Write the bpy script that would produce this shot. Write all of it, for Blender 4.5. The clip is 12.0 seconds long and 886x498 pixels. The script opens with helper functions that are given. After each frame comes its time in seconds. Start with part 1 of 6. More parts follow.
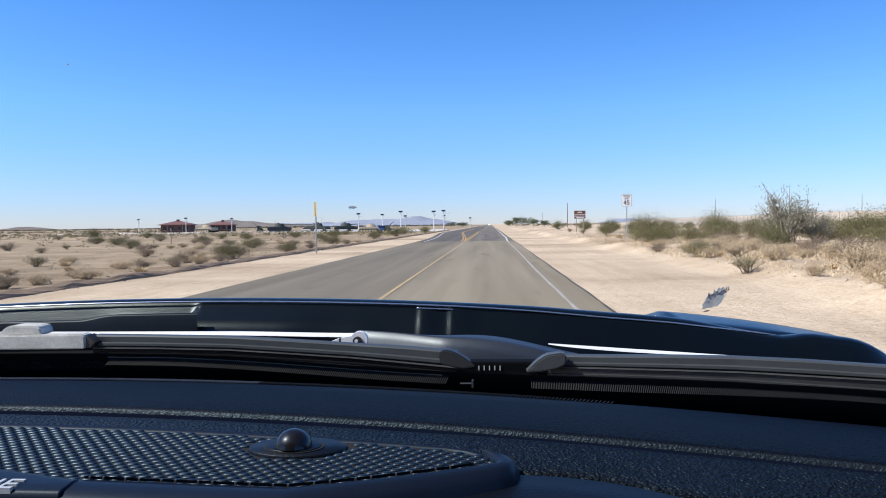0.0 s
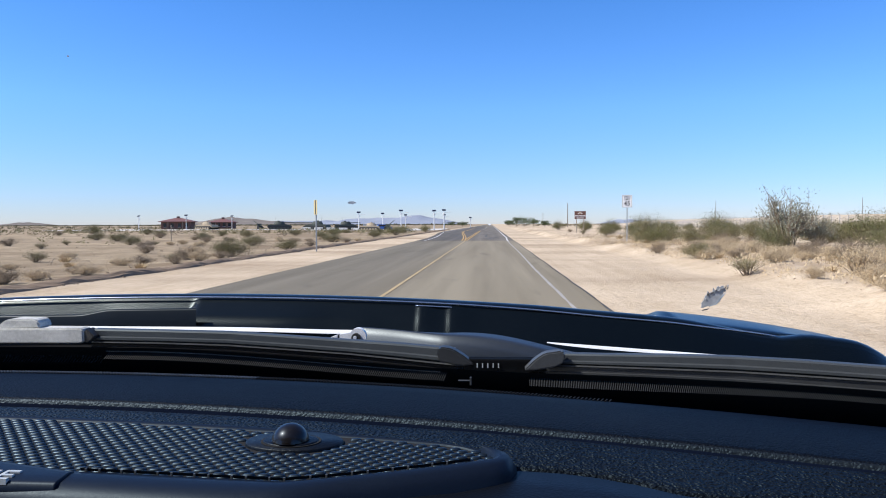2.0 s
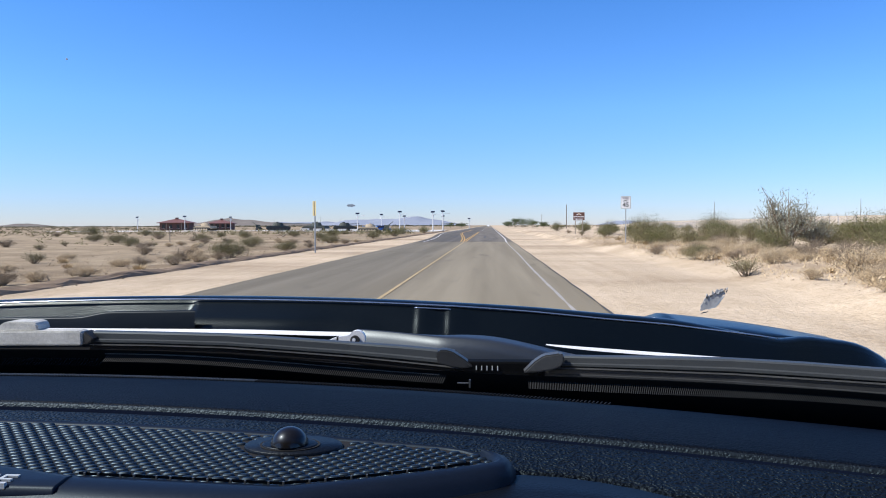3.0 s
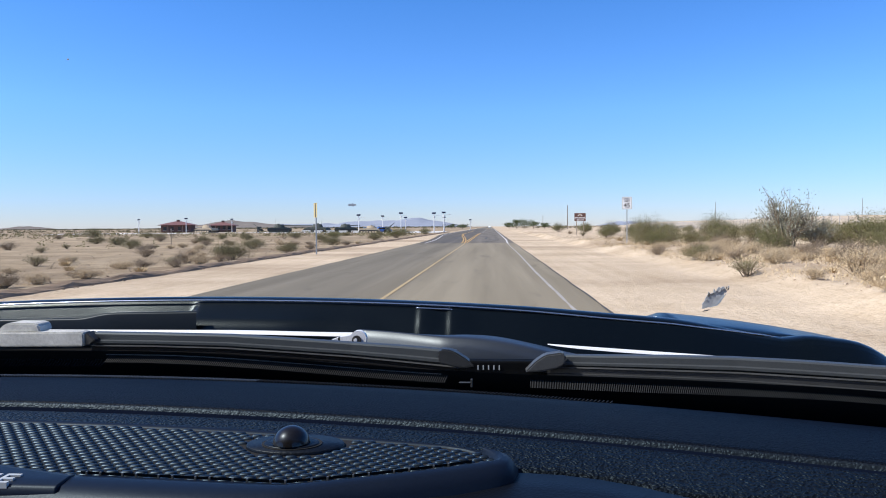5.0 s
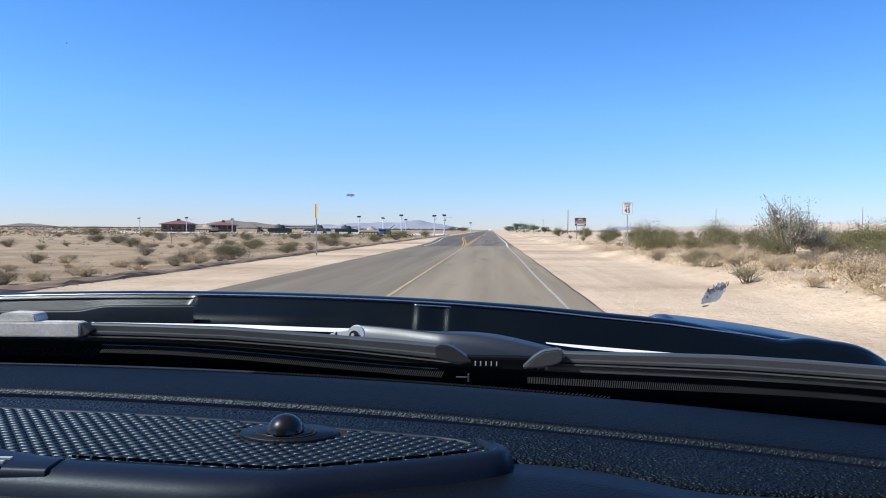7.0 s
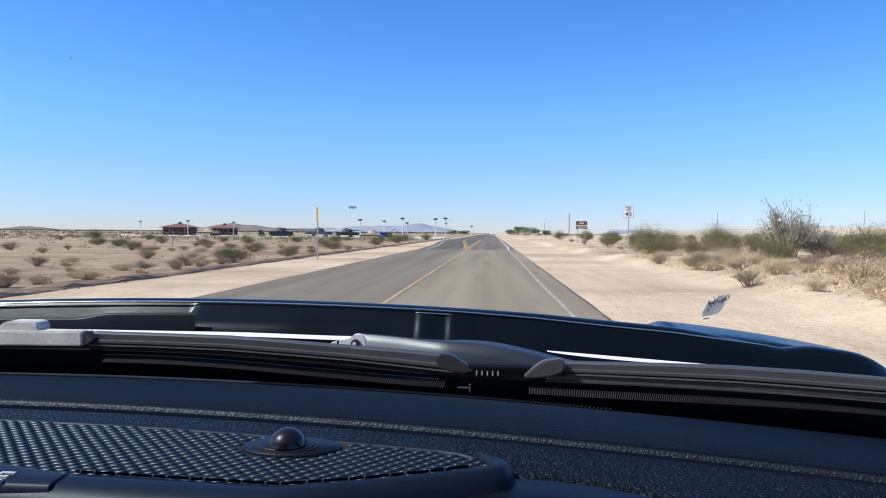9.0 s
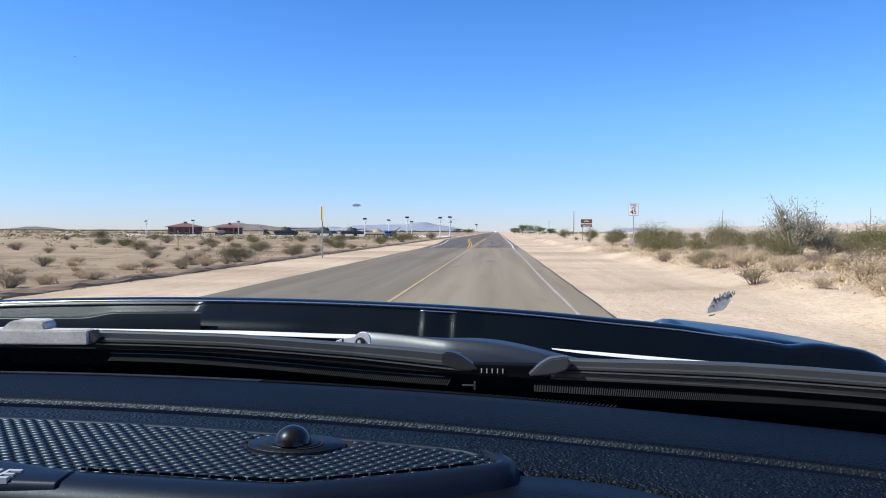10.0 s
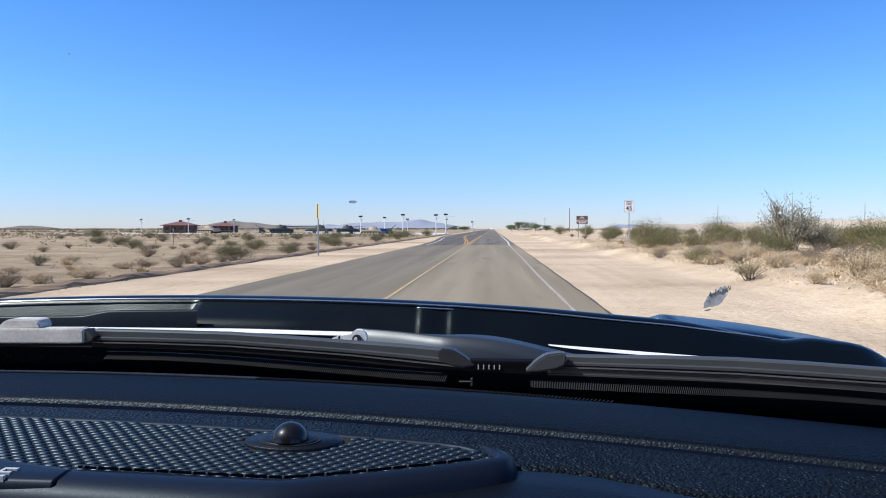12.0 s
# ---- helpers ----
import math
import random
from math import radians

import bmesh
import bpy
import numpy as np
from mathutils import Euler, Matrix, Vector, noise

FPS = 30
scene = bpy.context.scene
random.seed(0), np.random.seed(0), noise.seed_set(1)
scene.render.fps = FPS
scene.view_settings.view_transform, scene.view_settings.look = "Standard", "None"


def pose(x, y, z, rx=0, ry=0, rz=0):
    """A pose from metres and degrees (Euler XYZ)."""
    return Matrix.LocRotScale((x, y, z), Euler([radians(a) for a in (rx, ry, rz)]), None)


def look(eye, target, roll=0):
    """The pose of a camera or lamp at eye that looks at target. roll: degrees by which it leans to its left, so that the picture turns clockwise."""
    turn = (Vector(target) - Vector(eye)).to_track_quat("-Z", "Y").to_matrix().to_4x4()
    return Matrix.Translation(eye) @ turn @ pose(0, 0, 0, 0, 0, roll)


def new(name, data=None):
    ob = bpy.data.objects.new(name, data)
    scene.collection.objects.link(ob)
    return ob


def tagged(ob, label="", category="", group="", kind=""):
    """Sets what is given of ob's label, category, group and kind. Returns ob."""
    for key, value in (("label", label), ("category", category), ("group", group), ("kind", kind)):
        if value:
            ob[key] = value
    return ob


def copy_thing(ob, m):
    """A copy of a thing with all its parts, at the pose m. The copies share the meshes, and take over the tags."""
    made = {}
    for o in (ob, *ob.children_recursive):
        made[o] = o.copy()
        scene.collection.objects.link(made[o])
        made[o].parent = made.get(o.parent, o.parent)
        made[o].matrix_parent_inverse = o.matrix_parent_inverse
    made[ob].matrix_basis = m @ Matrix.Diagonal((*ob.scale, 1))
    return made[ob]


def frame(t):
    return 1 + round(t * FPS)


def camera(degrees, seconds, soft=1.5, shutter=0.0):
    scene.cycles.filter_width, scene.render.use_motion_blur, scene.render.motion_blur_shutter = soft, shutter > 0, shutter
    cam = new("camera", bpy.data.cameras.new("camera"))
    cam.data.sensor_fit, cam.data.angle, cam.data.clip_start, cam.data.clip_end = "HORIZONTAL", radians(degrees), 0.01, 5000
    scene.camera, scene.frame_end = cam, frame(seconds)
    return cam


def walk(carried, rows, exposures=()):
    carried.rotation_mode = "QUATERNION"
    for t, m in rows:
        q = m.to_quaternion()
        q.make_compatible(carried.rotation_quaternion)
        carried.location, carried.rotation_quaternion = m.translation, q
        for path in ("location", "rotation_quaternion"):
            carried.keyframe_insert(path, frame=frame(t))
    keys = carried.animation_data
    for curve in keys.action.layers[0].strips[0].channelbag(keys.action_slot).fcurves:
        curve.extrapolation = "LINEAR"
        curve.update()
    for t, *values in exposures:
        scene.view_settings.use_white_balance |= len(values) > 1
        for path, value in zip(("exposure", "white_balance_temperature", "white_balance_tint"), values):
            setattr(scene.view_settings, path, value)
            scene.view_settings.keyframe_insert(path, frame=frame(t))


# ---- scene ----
# A parked pickup on a desert road: the camera sits on its dashboard and only sways with the cab.
cam = camera(65.0, 12.0, soft=1.0)
PATH = [
    (0, -0.0010, -0.0017, 1.5345, -2.114, 0.737, 3.908),
    (0.5, -0.0007, -0.0019, 1.5347, -2.068, 0.366, 3.927),
    (1, -0.0005, -0.0004, 1.5327, -2.148, 0.450, 4.017),
    (1.5, -0.0002, -0.0014, 1.5341, -2.071, 0.265, 3.959),
    (2, -0.0004, -0.0009, 1.5320, -2.172, 0.215, 3.928),
    (2.5, -0.0002, -0.0008, 1.5328, -2.107, -0.082, 3.890),
    (3, -0.0007, -0.0006, 1.5333, -2.075, 0.214, 3.829),
    (5, -0.0007, -0.0007, 1.5315, -1.969, 0.423, 3.923),
    (5.5, -0.0005, -0.0005, 1.5310, -1.856, -0.056, 3.854),
    (6, -0.0001, 0.0010, 1.5272, -1.927, -0.189, 3.733),
    (6.5, 0.0002, 0.0017, 1.5235, -1.822, -0.335, 3.763),
    (7, 0.0004, 0.0024, 1.5227, -1.738, -0.375, 3.947),
    (9, 0.0001, 0.0007, 1.5298, -1.471, -0.416, 4.044),
    (9.5, -0.0011, -0.0022, 1.5332, -1.363, -0.161, 4.015),
    (10, 0.0004, 0.0011, 1.5289, -1.587, -0.199, 4.422),
    (10.5, -0.0002, -0.0001, 1.5291, -1.661, 0.027, 4.331),
    (11, 0.0001, 0.0008, 1.5300, -1.571, -0.210, 4.583),
    (11.5, 0.0011, 0.0017, 1.5285, -1.591, -0.893, 4.399),
    (12, 0.0001, 0.0011, 1.5281, -1.809, 0.056, 4.084),
]
# the pickup stands a little nose-up, and the camera with it
LEAN = pose(0, 0, 1.53, 0.12) @ pose(0, 0, -1.53)
walk(cam, [(t, LEAN @ pose(x, y, z, 90 + p, r, w)) for t, x, y, z, p, r, w in PATH])

# ---- light ----
SUN_TO = Vector((-0.80, -0.24, 0.94)).normalized()
world = bpy.data.worlds.new("world")
scene.world = world
world.use_nodes = True
wn = world.node_tree.nodes
sky = wn.new("ShaderNodeTexSky")
sky.sky_type = "NISHITA"
sky.sun_disc = False
sky.sun_elevation = math.asin(SUN_TO.z)
sky.sun_rotation = math.atan2(SUN_TO.x, SUN_TO.y) % math.tau
sky.altitude = 100
sky.air_density = 1.0
sky.dust_density = 0.0
sky.ozone_density = 3.0
# the clear desert sky deepens from a pale horizon to a strong blue overhead
wc = wn.new("ShaderNodeTexCoord")
wz = wn.new("ShaderNodeSeparateXYZ")
world.node_tree.links.new(wc.outputs["Generated"], wz.inputs[0])
deep = wn.new("ShaderNodeValToRGB")
stops = ((0.0, (0.362, 0.420, 0.640)), (0.06, (0.352, 0.468, 0.735)), (0.16, (0.342, 0.550, 0.860)), (0.31, (0.252, 0.510, 0.840)), (1.0, (0.34, 0.42, 0.54)))
while len(deep.color_ramp.elements) < len(stops):
    deep.color_ramp.elements.new(0.5)
for el, (p, c) in zip(deep.color_ramp.elements, stops):
    el.position, el.color = p, (*c, 1)
world.node_tree.links.new(wz.outputs["Z"], deep.inputs[0])
tone = wn.new("ShaderNodeMix")
tone.data_type, tone.blend_type = "RGBA", "MULTIPLY"
tone.inputs[0].default_value = 1.0
world.node_tree.links.new(sky.outputs[0], tone.inputs[6])
world.node_tree.links.new(deep.outputs[0], tone.inputs[7])
world.node_tree.links.new(tone.outputs[2], wn["Background"].inputs[0])
wn["Background"].inputs[1].default_value = 0.178
sun_data = bpy.data.lights.new("sun", "SUN")
sun_data.energy = 4.5
sun_data.angle = radians(0.5)
sun_data.color = (1.0, 0.945, 0.86)
sun = new("sun", sun_data)
sun.matrix_world = look(SUN_TO * 100, (0, 0, 0))
scene.view_settings.exposure = 0.4

# ---- materials ----
def ramp(nt, src, stops):
    r = nt.nodes.new("ShaderNodeValToRGB")
    e = r.color_ramp.elements
    while len(e) < len(stops):
        e.new(0.5)
    for k, (p, c) in zip(e, stops):
        k.position = p
        k.color = (*c, 1)
    nt.links.new(src, r.inputs[0])
    return r.outputs[0]


def noise_tex(nt, vec, scale, detail=4.0, rough=0.55):
    n = nt.nodes.new("ShaderNodeTexNoise")
    n.inputs["Scale"].default_value = scale
    n.inputs["Detail"].default_value = detail
    n.inputs["Roughness"].default_value = rough
    nt.links.new(vec, n.inputs["Vector"])
    return n.outputs["Fac"]


def blend(nt, kind, fac, a, b):
    m = nt.nodes.new("ShaderNodeMix")
    m.data_type = "RGBA"
    m.blend_type = kind
    if isinstance(fac, float):
        m.inputs[0].default_value = fac
    else:
        nt.links.new(fac, m.inputs[0])
    for s, i in ((a, 6), (b, 7)):
        if isinstance(s, tuple):
            m.inputs[i].default_value = (*s, 1)
        else:
            nt.links.new(s, m.inputs[i])
    return m.outputs[2]


def coords(nt, stretch=(1, 1, 1)):
    tc = nt.nodes.new("ShaderNodeTexCoord")
    mp = nt.nodes.new("ShaderNodeMapping")
    mp.inputs["Scale"].default_value = stretch
    nt.links.new(tc.outputs["Object"], mp.inputs["Vector"])
    return mp.outputs[0]


def bump(nt, bsdf, src, strength, dist):
    b = nt.nodes.new("ShaderNodeBump")
    b.inputs["Strength"].default_value = strength
    b.inputs["Distance"].default_value = dist
    nt.links.new(src, b.inputs["Height"])
    nt.links.new(b.outputs[0], bsdf.inputs["Normal"])


def surface(name, dark, light, big=1.0, fine=40.0, rough=0.7, metal=0.0, relief=0.3, depth=0.002, stretch=(1, 1, 1), spec=0.5, coat=0.0, per_object=0.0, gloss=(1, 1, 1)):
    """A surface that varies at two scales, with fine relief."""
    m = bpy.data.materials.new(name)
    m.use_nodes = True
    nt = m.node_tree
    p = nt.nodes["Principled BSDF"]
    v = coords(nt, stretch)
    n1 = noise_tex(nt, v, big)
    n2 = noise_tex(nt, v, fine, 3.0, 0.6)
    mid = tuple((a + b) / 2 for a, b in zip(dark, light))
    c1 = ramp(nt, n1, [(0.3, dark), (0.7, light)])
    c2 = ramp(nt, n2, [(0.3, dark), (0.5, mid), (0.7, light)])
    c = blend(nt, "MIX", 0.5, c1, c2)
    if per_object:
        oi = nt.nodes.new("ShaderNodeObjectInfo")
        k = 1.0 - per_object
        tint = ramp(nt, oi.outputs["Random"], [(0.0, (k, k, k)), (1.0, (1, 1, 1))])
        c = blend(nt, "MULTIPLY", 1.0, c, tint)
    nt.links.new(c, p.inputs["Base Color"])
    rr = nt.nodes.new("ShaderNodeMapRange")
    rr.inputs["To Min"].default_value = max(0.02, rough - 0.08)
    rr.inputs["To Max"].default_value = min(1.0, rough + 0.08)
    nt.links.new(n2, rr.inputs["Value"])
    nt.links.new(rr.outputs[0], p.inputs["Roughness"])
    p.inputs["Metallic"].default_value = metal
    p.inputs["Specular IOR Level"].default_value = spec
    p.inputs["Coat Weight"].default_value = coat
    p.inputs["Specular Tint"].default_value = (*gloss, 1)
    p.inputs["Coat Roughness"].default_value = 0.03
    if relief:
        bump(nt, p, n2, relief, depth)
    return m


def leather(name, dark, light, cell, strength, rough, spec, depth=0.0010, creased=0.0, gloss=(0.78, 0.92, 1.0)):
    """Moulded plastic with a leather grain; creased mixes in long soft folds."""
    m = bpy.data.materials.new(name)
    m.use_nodes = True
    nt = m.node_tree
    p = nt.nodes["Principled BSDF"]
    v = coords(nt)
    warp = nt.nodes.new("ShaderNodeTexNoise")
    warp.inputs["Scale"].default_value = 120
    nt.links.new(v, warp.inputs["Vector"])
    mixv = blend(nt, "MIX", 0.006, v, warp.outputs["Color"])
    vo = nt.nodes.new("ShaderNodeTexVoronoi")
    vo.feature = "F1"
    vo.inputs["Scale"].default_value = 1 / cell
    nt.links.new(mixv, vo.inputs["Vector"])
    lim = nt.nodes.new("ShaderNodeMapRange")
    lim.inputs["From Max"].default_value = 0.75
    lim.inputs["To Min"].default_value = 1.0
    lim.inputs["To Max"].default_value = 0.0
    nt.links.new(vo.outputs["Distance"], lim.inputs["Value"])
    n1 = noise_tex(nt, v, 9.0)
    c = ramp(nt, n1, [(0.3, dark), (0.7, light)])
    nt.links.new(c, p.inputs["Base Color"])
    p.inputs["Roughness"].default_value = rough
    p.inputs["Specular IOR Level"].default_value = spec
    p.inputs["Specular Tint"].default_value = (*gloss, 1)
    height = lim.outputs[0]
    if creased:
        folds = noise_tex(nt, coords(nt, (1.0, 0.55, 1.0)), 0.9 / cell, 2.0, 0.5)
        height = blend(nt, "MIX", creased, height, folds)
    bump(nt, p, height, strength, depth)
    return m


def sand(name):
    """Desert floor: pale sand by the road, browner gravel further off to the left."""
    m = bpy.data.materials.new(name)
    m.use_nodes = True
    nt = m.node_tree
    p = nt.nodes["Principled BSDF"]
    v = coords(nt)
    vs = coords(nt, (0.18, 1.0, 1.0))
    n0 = noise_tex(nt, vs, 0.11, 5.0)
    n1 = noise_tex(nt, v, 0.35, 6.0, 0.65)
    n2 = noise_tex(nt, v, 7.0, 5.0, 0.7)
    pale = ramp(nt, n1, [(0.3, (0.570, 0.456, 0.320)), (0.7, (0.700, 0.577, 0.424))])
    brown = ramp(nt, n1, [(0.3, (0.285, 0.222, 0.146)), (0.52, (0.385, 0.308, 0.208)), (0.72, (0.53, 0.432, 0.300))])
    sep = nt.nodes.new("ShaderNodeSeparateXYZ")
    nt.links.new(v, sep.inputs[0])
    edge = nt.nodes.new("ShaderNodeMapRange")
    edge.inputs["From Min"].default_value = -10.6
    edge.inputs["From Max"].default_value = -13.0
    nt.links.new(sep.outputs["X"], edge.inputs["Value"])
    c = blend(nt, "MIX", edge.outputs[0], pale, brown)
    big = ramp(nt, n0, [(0.33, (0.56, 0.50, 0.45)), (0.50, (0.90, 0.88, 0.86)), (0.66, (1.10, 1.08, 1.05))])
    c = blend(nt, "MULTIPLY", 0.8, c, big)
    grit = ramp(nt, n2, [(0.28, (0.62, 0.58, 0.54)), (0.5, (1, 1, 1)), (0.75, (1.0, 1.0, 1.0))])
    c = blend(nt, "MULTIPLY", 0.7, c, grit)
    graded = noise_tex(nt, coords(nt, (1.0, 0.05, 1.0)), 2.2, 5.0, 0.65)
    c = blend(nt, "MULTIPLY", 0.55, c, ramp(nt, graded, [(0.34, (0.80, 0.77, 0.73)), (0.58, (1.0, 1.0, 1.0))]))
    speck = noise_tex(nt, v, 24.0, 3.0, 0.6)
    c = blend(nt, "MULTIPLY", 0.6, c, ramp(nt, speck, [(0.33, (0.62, 0.57, 0.52)), (0.46, (1.0, 1.0, 1.0))]))
    nt.links.new(c, p.inputs["Base Color"])
    p.inputs["Roughness"].default_value = 0.95
    p.inputs["Specular IOR Level"].default_value = 0.15
    bump(nt, p, n2, 0.8, 0.07)
    return m


def asphalt(name, dark, light, crack):
    """Worn asphalt with wheel tracks along the road, stains and cracks."""
    m = bpy.data.materials.new(name)
    m.use_nodes = True
    nt = m.node_tree
    p = nt.nodes["Principled BSDF"]
    v = coords(nt)
    vl = coords(nt, (1.0, 0.03, 1.0))
    n1 = noise_tex(nt, vl, 1.1, 4.0)
    n2 = noise_tex(nt, v, 90.0, 2.0)
    n3 = noise_tex(nt, coords(nt, (1.0, 0.3, 1.0)), 0.8, 5.0, 0.6)
    c = ramp(nt, n1, [(0.32, dark), (0.68, light)])
    c = blend(nt, "MULTIPLY", 0.6, c, ramp(nt, n2, [(0.3, (0.72, 0.72, 0.72)), (0.7, (1.1, 1.1, 1.1))]))
    c = blend(nt, "MULTIPLY", 0.8, c, ramp(nt, n3, [(0.27, (0.60, 0.60, 0.61)), (0.40, (1, 1, 1))]))
    lane = nt.nodes.new("ShaderNodeSeparateXYZ")
    nt.links.new(v, lane.inputs[0])
    # left lane darker, right lane lighter: scattered light put into the colour
    worn = nt.nodes.new("ShaderNodeMapRange")
    worn.inputs["From Min"].default_value = -3.4
    worn.inputs["From Max"].default_value = -1.6
    nt.links.new(lane.outputs["X"], worn.inputs["Value"])
    c = blend(nt, "MULTIPLY", 1.0, c, ramp(nt, worn.outputs[0], [(0.0, (0.80, 0.81, 0.83)), (1.0, (1.14, 1.13, 1.11))]))
    if crack:
        vo = nt.nodes.new("ShaderNodeTexVoronoi")
        vo.feature = "DISTANCE_TO_EDGE"
        vo.inputs["Scale"].default_value = 0.22
        nt.links.new(blend(nt, "MIX", 0.12, coords(nt, (1.0, 1.8, 1.0)), coords(nt, (1.3, 0.2, 1.0))), vo.inputs["Vector"])
        lines = ramp(nt, vo.outputs["Distance"], [(0.0, (0.35, 0.35, 0.35)), (0.012, (1, 1, 1))])
        c = blend(nt, "MULTIPLY", 0.7, c, lines)
    nt.links.new(c, p.inputs["Base Color"])
    p.inputs["Roughness"].default_value = 0.85
    p.inputs["Specular IOR Level"].default_value = 0.3
    bump(nt, p, n2, 0.4, 0.004)
    return m


def clear_glass(name, gloss):
    m = bpy.data.materials.new(name)
    m.use_nodes = True
    nt = m.node_tree
    nt.nodes.clear()
    out = nt.nodes.new("ShaderNodeOutputMaterial")
    tr = nt.nodes.new("ShaderNodeBsdfTransparent")
    gl = nt.nodes.new("ShaderNodeBsdfGlossy")
    gl.inputs["Roughness"].default_value = 0.02
    gl.inputs["Color"].default_value = (gloss, gloss, gloss, 1)
    fr = nt.nodes.new("ShaderNodeFresnel")
    fr.inputs["IOR"].default_value = 1.12
    mx = nt.nodes.new("ShaderNodeMixShader")
    nt.links.new(fr.outputs[0], mx.inputs[0])
    nt.links.new(tr.outputs[0], mx.inputs[1])
    nt.links.new(gl.outputs[0], mx.inputs[2])
    nt.links.new(mx.outputs[0], out.inputs[0])
    return m


SAND = sand("desert_sand")
ROAD_OLD = asphalt("sun_bleached_asphalt", (0.178, 0.150, 0.100), (0.268, 0.229, 0.160), False)
ROAD_NEW = asphalt("cracked_grey_asphalt", (0.112, 0.097, 0.076), (0.188, 0.165, 0.132), True)
YELLOW = surface("yellow_road_paint", (0.42, 0.24, 0.06), (0.62, 0.38, 0.09), 0.8, 30, 0.7)
YELLOW_OLD = surface("faded_yellow_paint", (0.34, 0.25, 0.125), (0.50, 0.37, 0.19), 0.8, 30, 0.8)
WHITE = surface("white_road_paint", (0.55, 0.53, 0.50), (0.80, 0.78, 0.75), 0.8, 30, 0.7)
WHITE_OLD = surface("faded_white_paint", (0.25, 0.23, 0.20), (0.44, 0.41, 0.37), 1.5, 30, 0.8)
TAR = surface("tar_stain", (0.05, 0.047, 0.043), (0.09, 0.083, 0.075), 2, 30, 0.8)
SOIL = surface("crumbled_soil", (0.17, 0.122, 0.082), (0.31, 0.232, 0.163), 2, 20, 0.95, spec=0.1)
STONE = surface("pale_stone", (0.40, 0.31, 0.22), (0.60, 0.485, 0.36), 3, 20, 0.9, per_object=0.2)
TWIG = surface("dry_twig", (0.14, 0.10, 0.065), (0.30, 0.23, 0.155), 4, 30, 0.9)
LEAF_GREEN = surface("creosote_leaf", (0.100, 0.100, 0.030), (0.23, 0.215, 0.075), 2, 25, 0.7, relief=0, per_object=0.25)
LEAF_OLIVE = surface("olive_leaf", (0.150, 0.136, 0.055), (0.275, 0.243, 0.115), 2, 25, 0.8, relief=0, per_object=0.25)
LEAF_GREY = surface("grey_green_leaf", (0.20, 0.20, 0.14), (0.36, 0.35, 0.26), 2, 25, 0.8, relief=0, per_object=0.15)
LEAF_DRY = surface("dry_brush", (0.24, 0.18, 0.115), (0.44, 0.345, 0.235), 2, 25, 0.9, relief=0, per_object=0.2)
STRAW = surface("straw_grass", (0.50, 0.375, 0.215), (0.70, 0.555, 0.360), 2, 25, 0.9, relief=0, per_object=0.15)
TREE_LEAF = surface("far_tree_leaf", (0.05, 0.07, 0.022), (0.11, 0.13, 0.045), 0.5, 4, 0.8, relief=0)
# distance haze is put into this blue-grey base colour
HILL_FAR = surface("haze_tinted_hill_rock", (0.24, 0.27, 0.33), (0.31, 0.34, 0.40), 0.004, 0.02, 1.0, relief=0, spec=0.0)
HILL_MID = surface("near_hill_rock", (0.16, 0.145, 0.135), (0.24, 0.215, 0.19), 0.01, 0.05, 1.0, relief=0, spec=0.0)
RIDGE_SAND = surface("pale_ridge_sand", (0.50, 0.405, 0.295), (0.64, 0.53, 0.40), 0.05, 0.6, 1.0, relief=0.2, spec=0.05)
SCRUB_FAR = surface("distant_scrub", (0.075, 0.072, 0.045), (0.16, 0.145, 0.09), 0.05, 0.5, 1.0, relief=0, spec=0.0)
STEEL = surface("galvanised_steel", (0.34, 0.34, 0.33), (0.50, 0.50, 0.48), 3, 40, 0.45, metal=0.6)
SIGN_WHITE = surface("white_sign_sheet", (0.72, 0.71, 0.68), (0.82, 0.81, 0.78), 2, 30, 0.5)
SIGN_BACK = surface("bare_sign_back", (0.56, 0.53, 0.47), (0.72, 0.69, 0.62), 2, 20, 0.45, metal=0.2)
SIGN_BROWN = surface("brown_sign_sheet", (0.085, 0.035, 0.022), (0.13, 0.055, 0.033), 2, 30, 0.5)
SIGN_YELLOW = surface("yellow_sign_sheet", (0.50, 0.40, 0.19), (0.62, 0.51, 0.26), 2, 30, 0.5)
INK = surface("black_sign_ink", (0.012, 0.012, 0.012), (0.03, 0.03, 0.03), 2, 30, 0.6)
POST_WOOD = surface("weathered_post", (0.20, 0.16, 0.12), (0.38, 0.31, 0.24), 2, 30, 0.9, stretch=(4, 4, 0.4))
POLE_WOOD = surface("utility_pole_wood", (0.13, 0.10, 0.08), (0.24, 0.19, 0.15), 2, 30, 0.9, stretch=(4, 4, 0.3))
LAMP_WHITE = surface("white_lamp_pole", (0.68, 0.68, 0.66), (0.80, 0.80, 0.78), 2, 30, 0.45)
PANEL = surface("solar_panel_face", (0.01, 0.014, 0.03), (0.03, 0.035, 0.06), 2, 12, 0.2)
BRICK_WALL = surface("red_brown_block_wall", (0.12, 0.065, 0.050), (0.19, 0.105, 0.085), 0.5, 6, 0.9)
ROOF_RED = surface("red_metal_roof", (0.145, 0.066, 0.054), (0.225, 0.105, 0.086), 0.6, 6, 0.6)
WINDOW_DARK = surface("dark_window", (0.015, 0.018, 0.022), (0.04, 0.045, 0.05), 2, 12, 0.1, relief=0)
ARMY_GREEN = surface("olive_drab_paint", (0.034, 0.042, 0.033), (0.072, 0.082, 0.064), 0.8, 8, 0.7)
ARMY_TAN = surface("desert_tan_paint", (0.36, 0.28, 0.18), (0.50, 0.40, 0.27), 0.8, 8, 0.7)
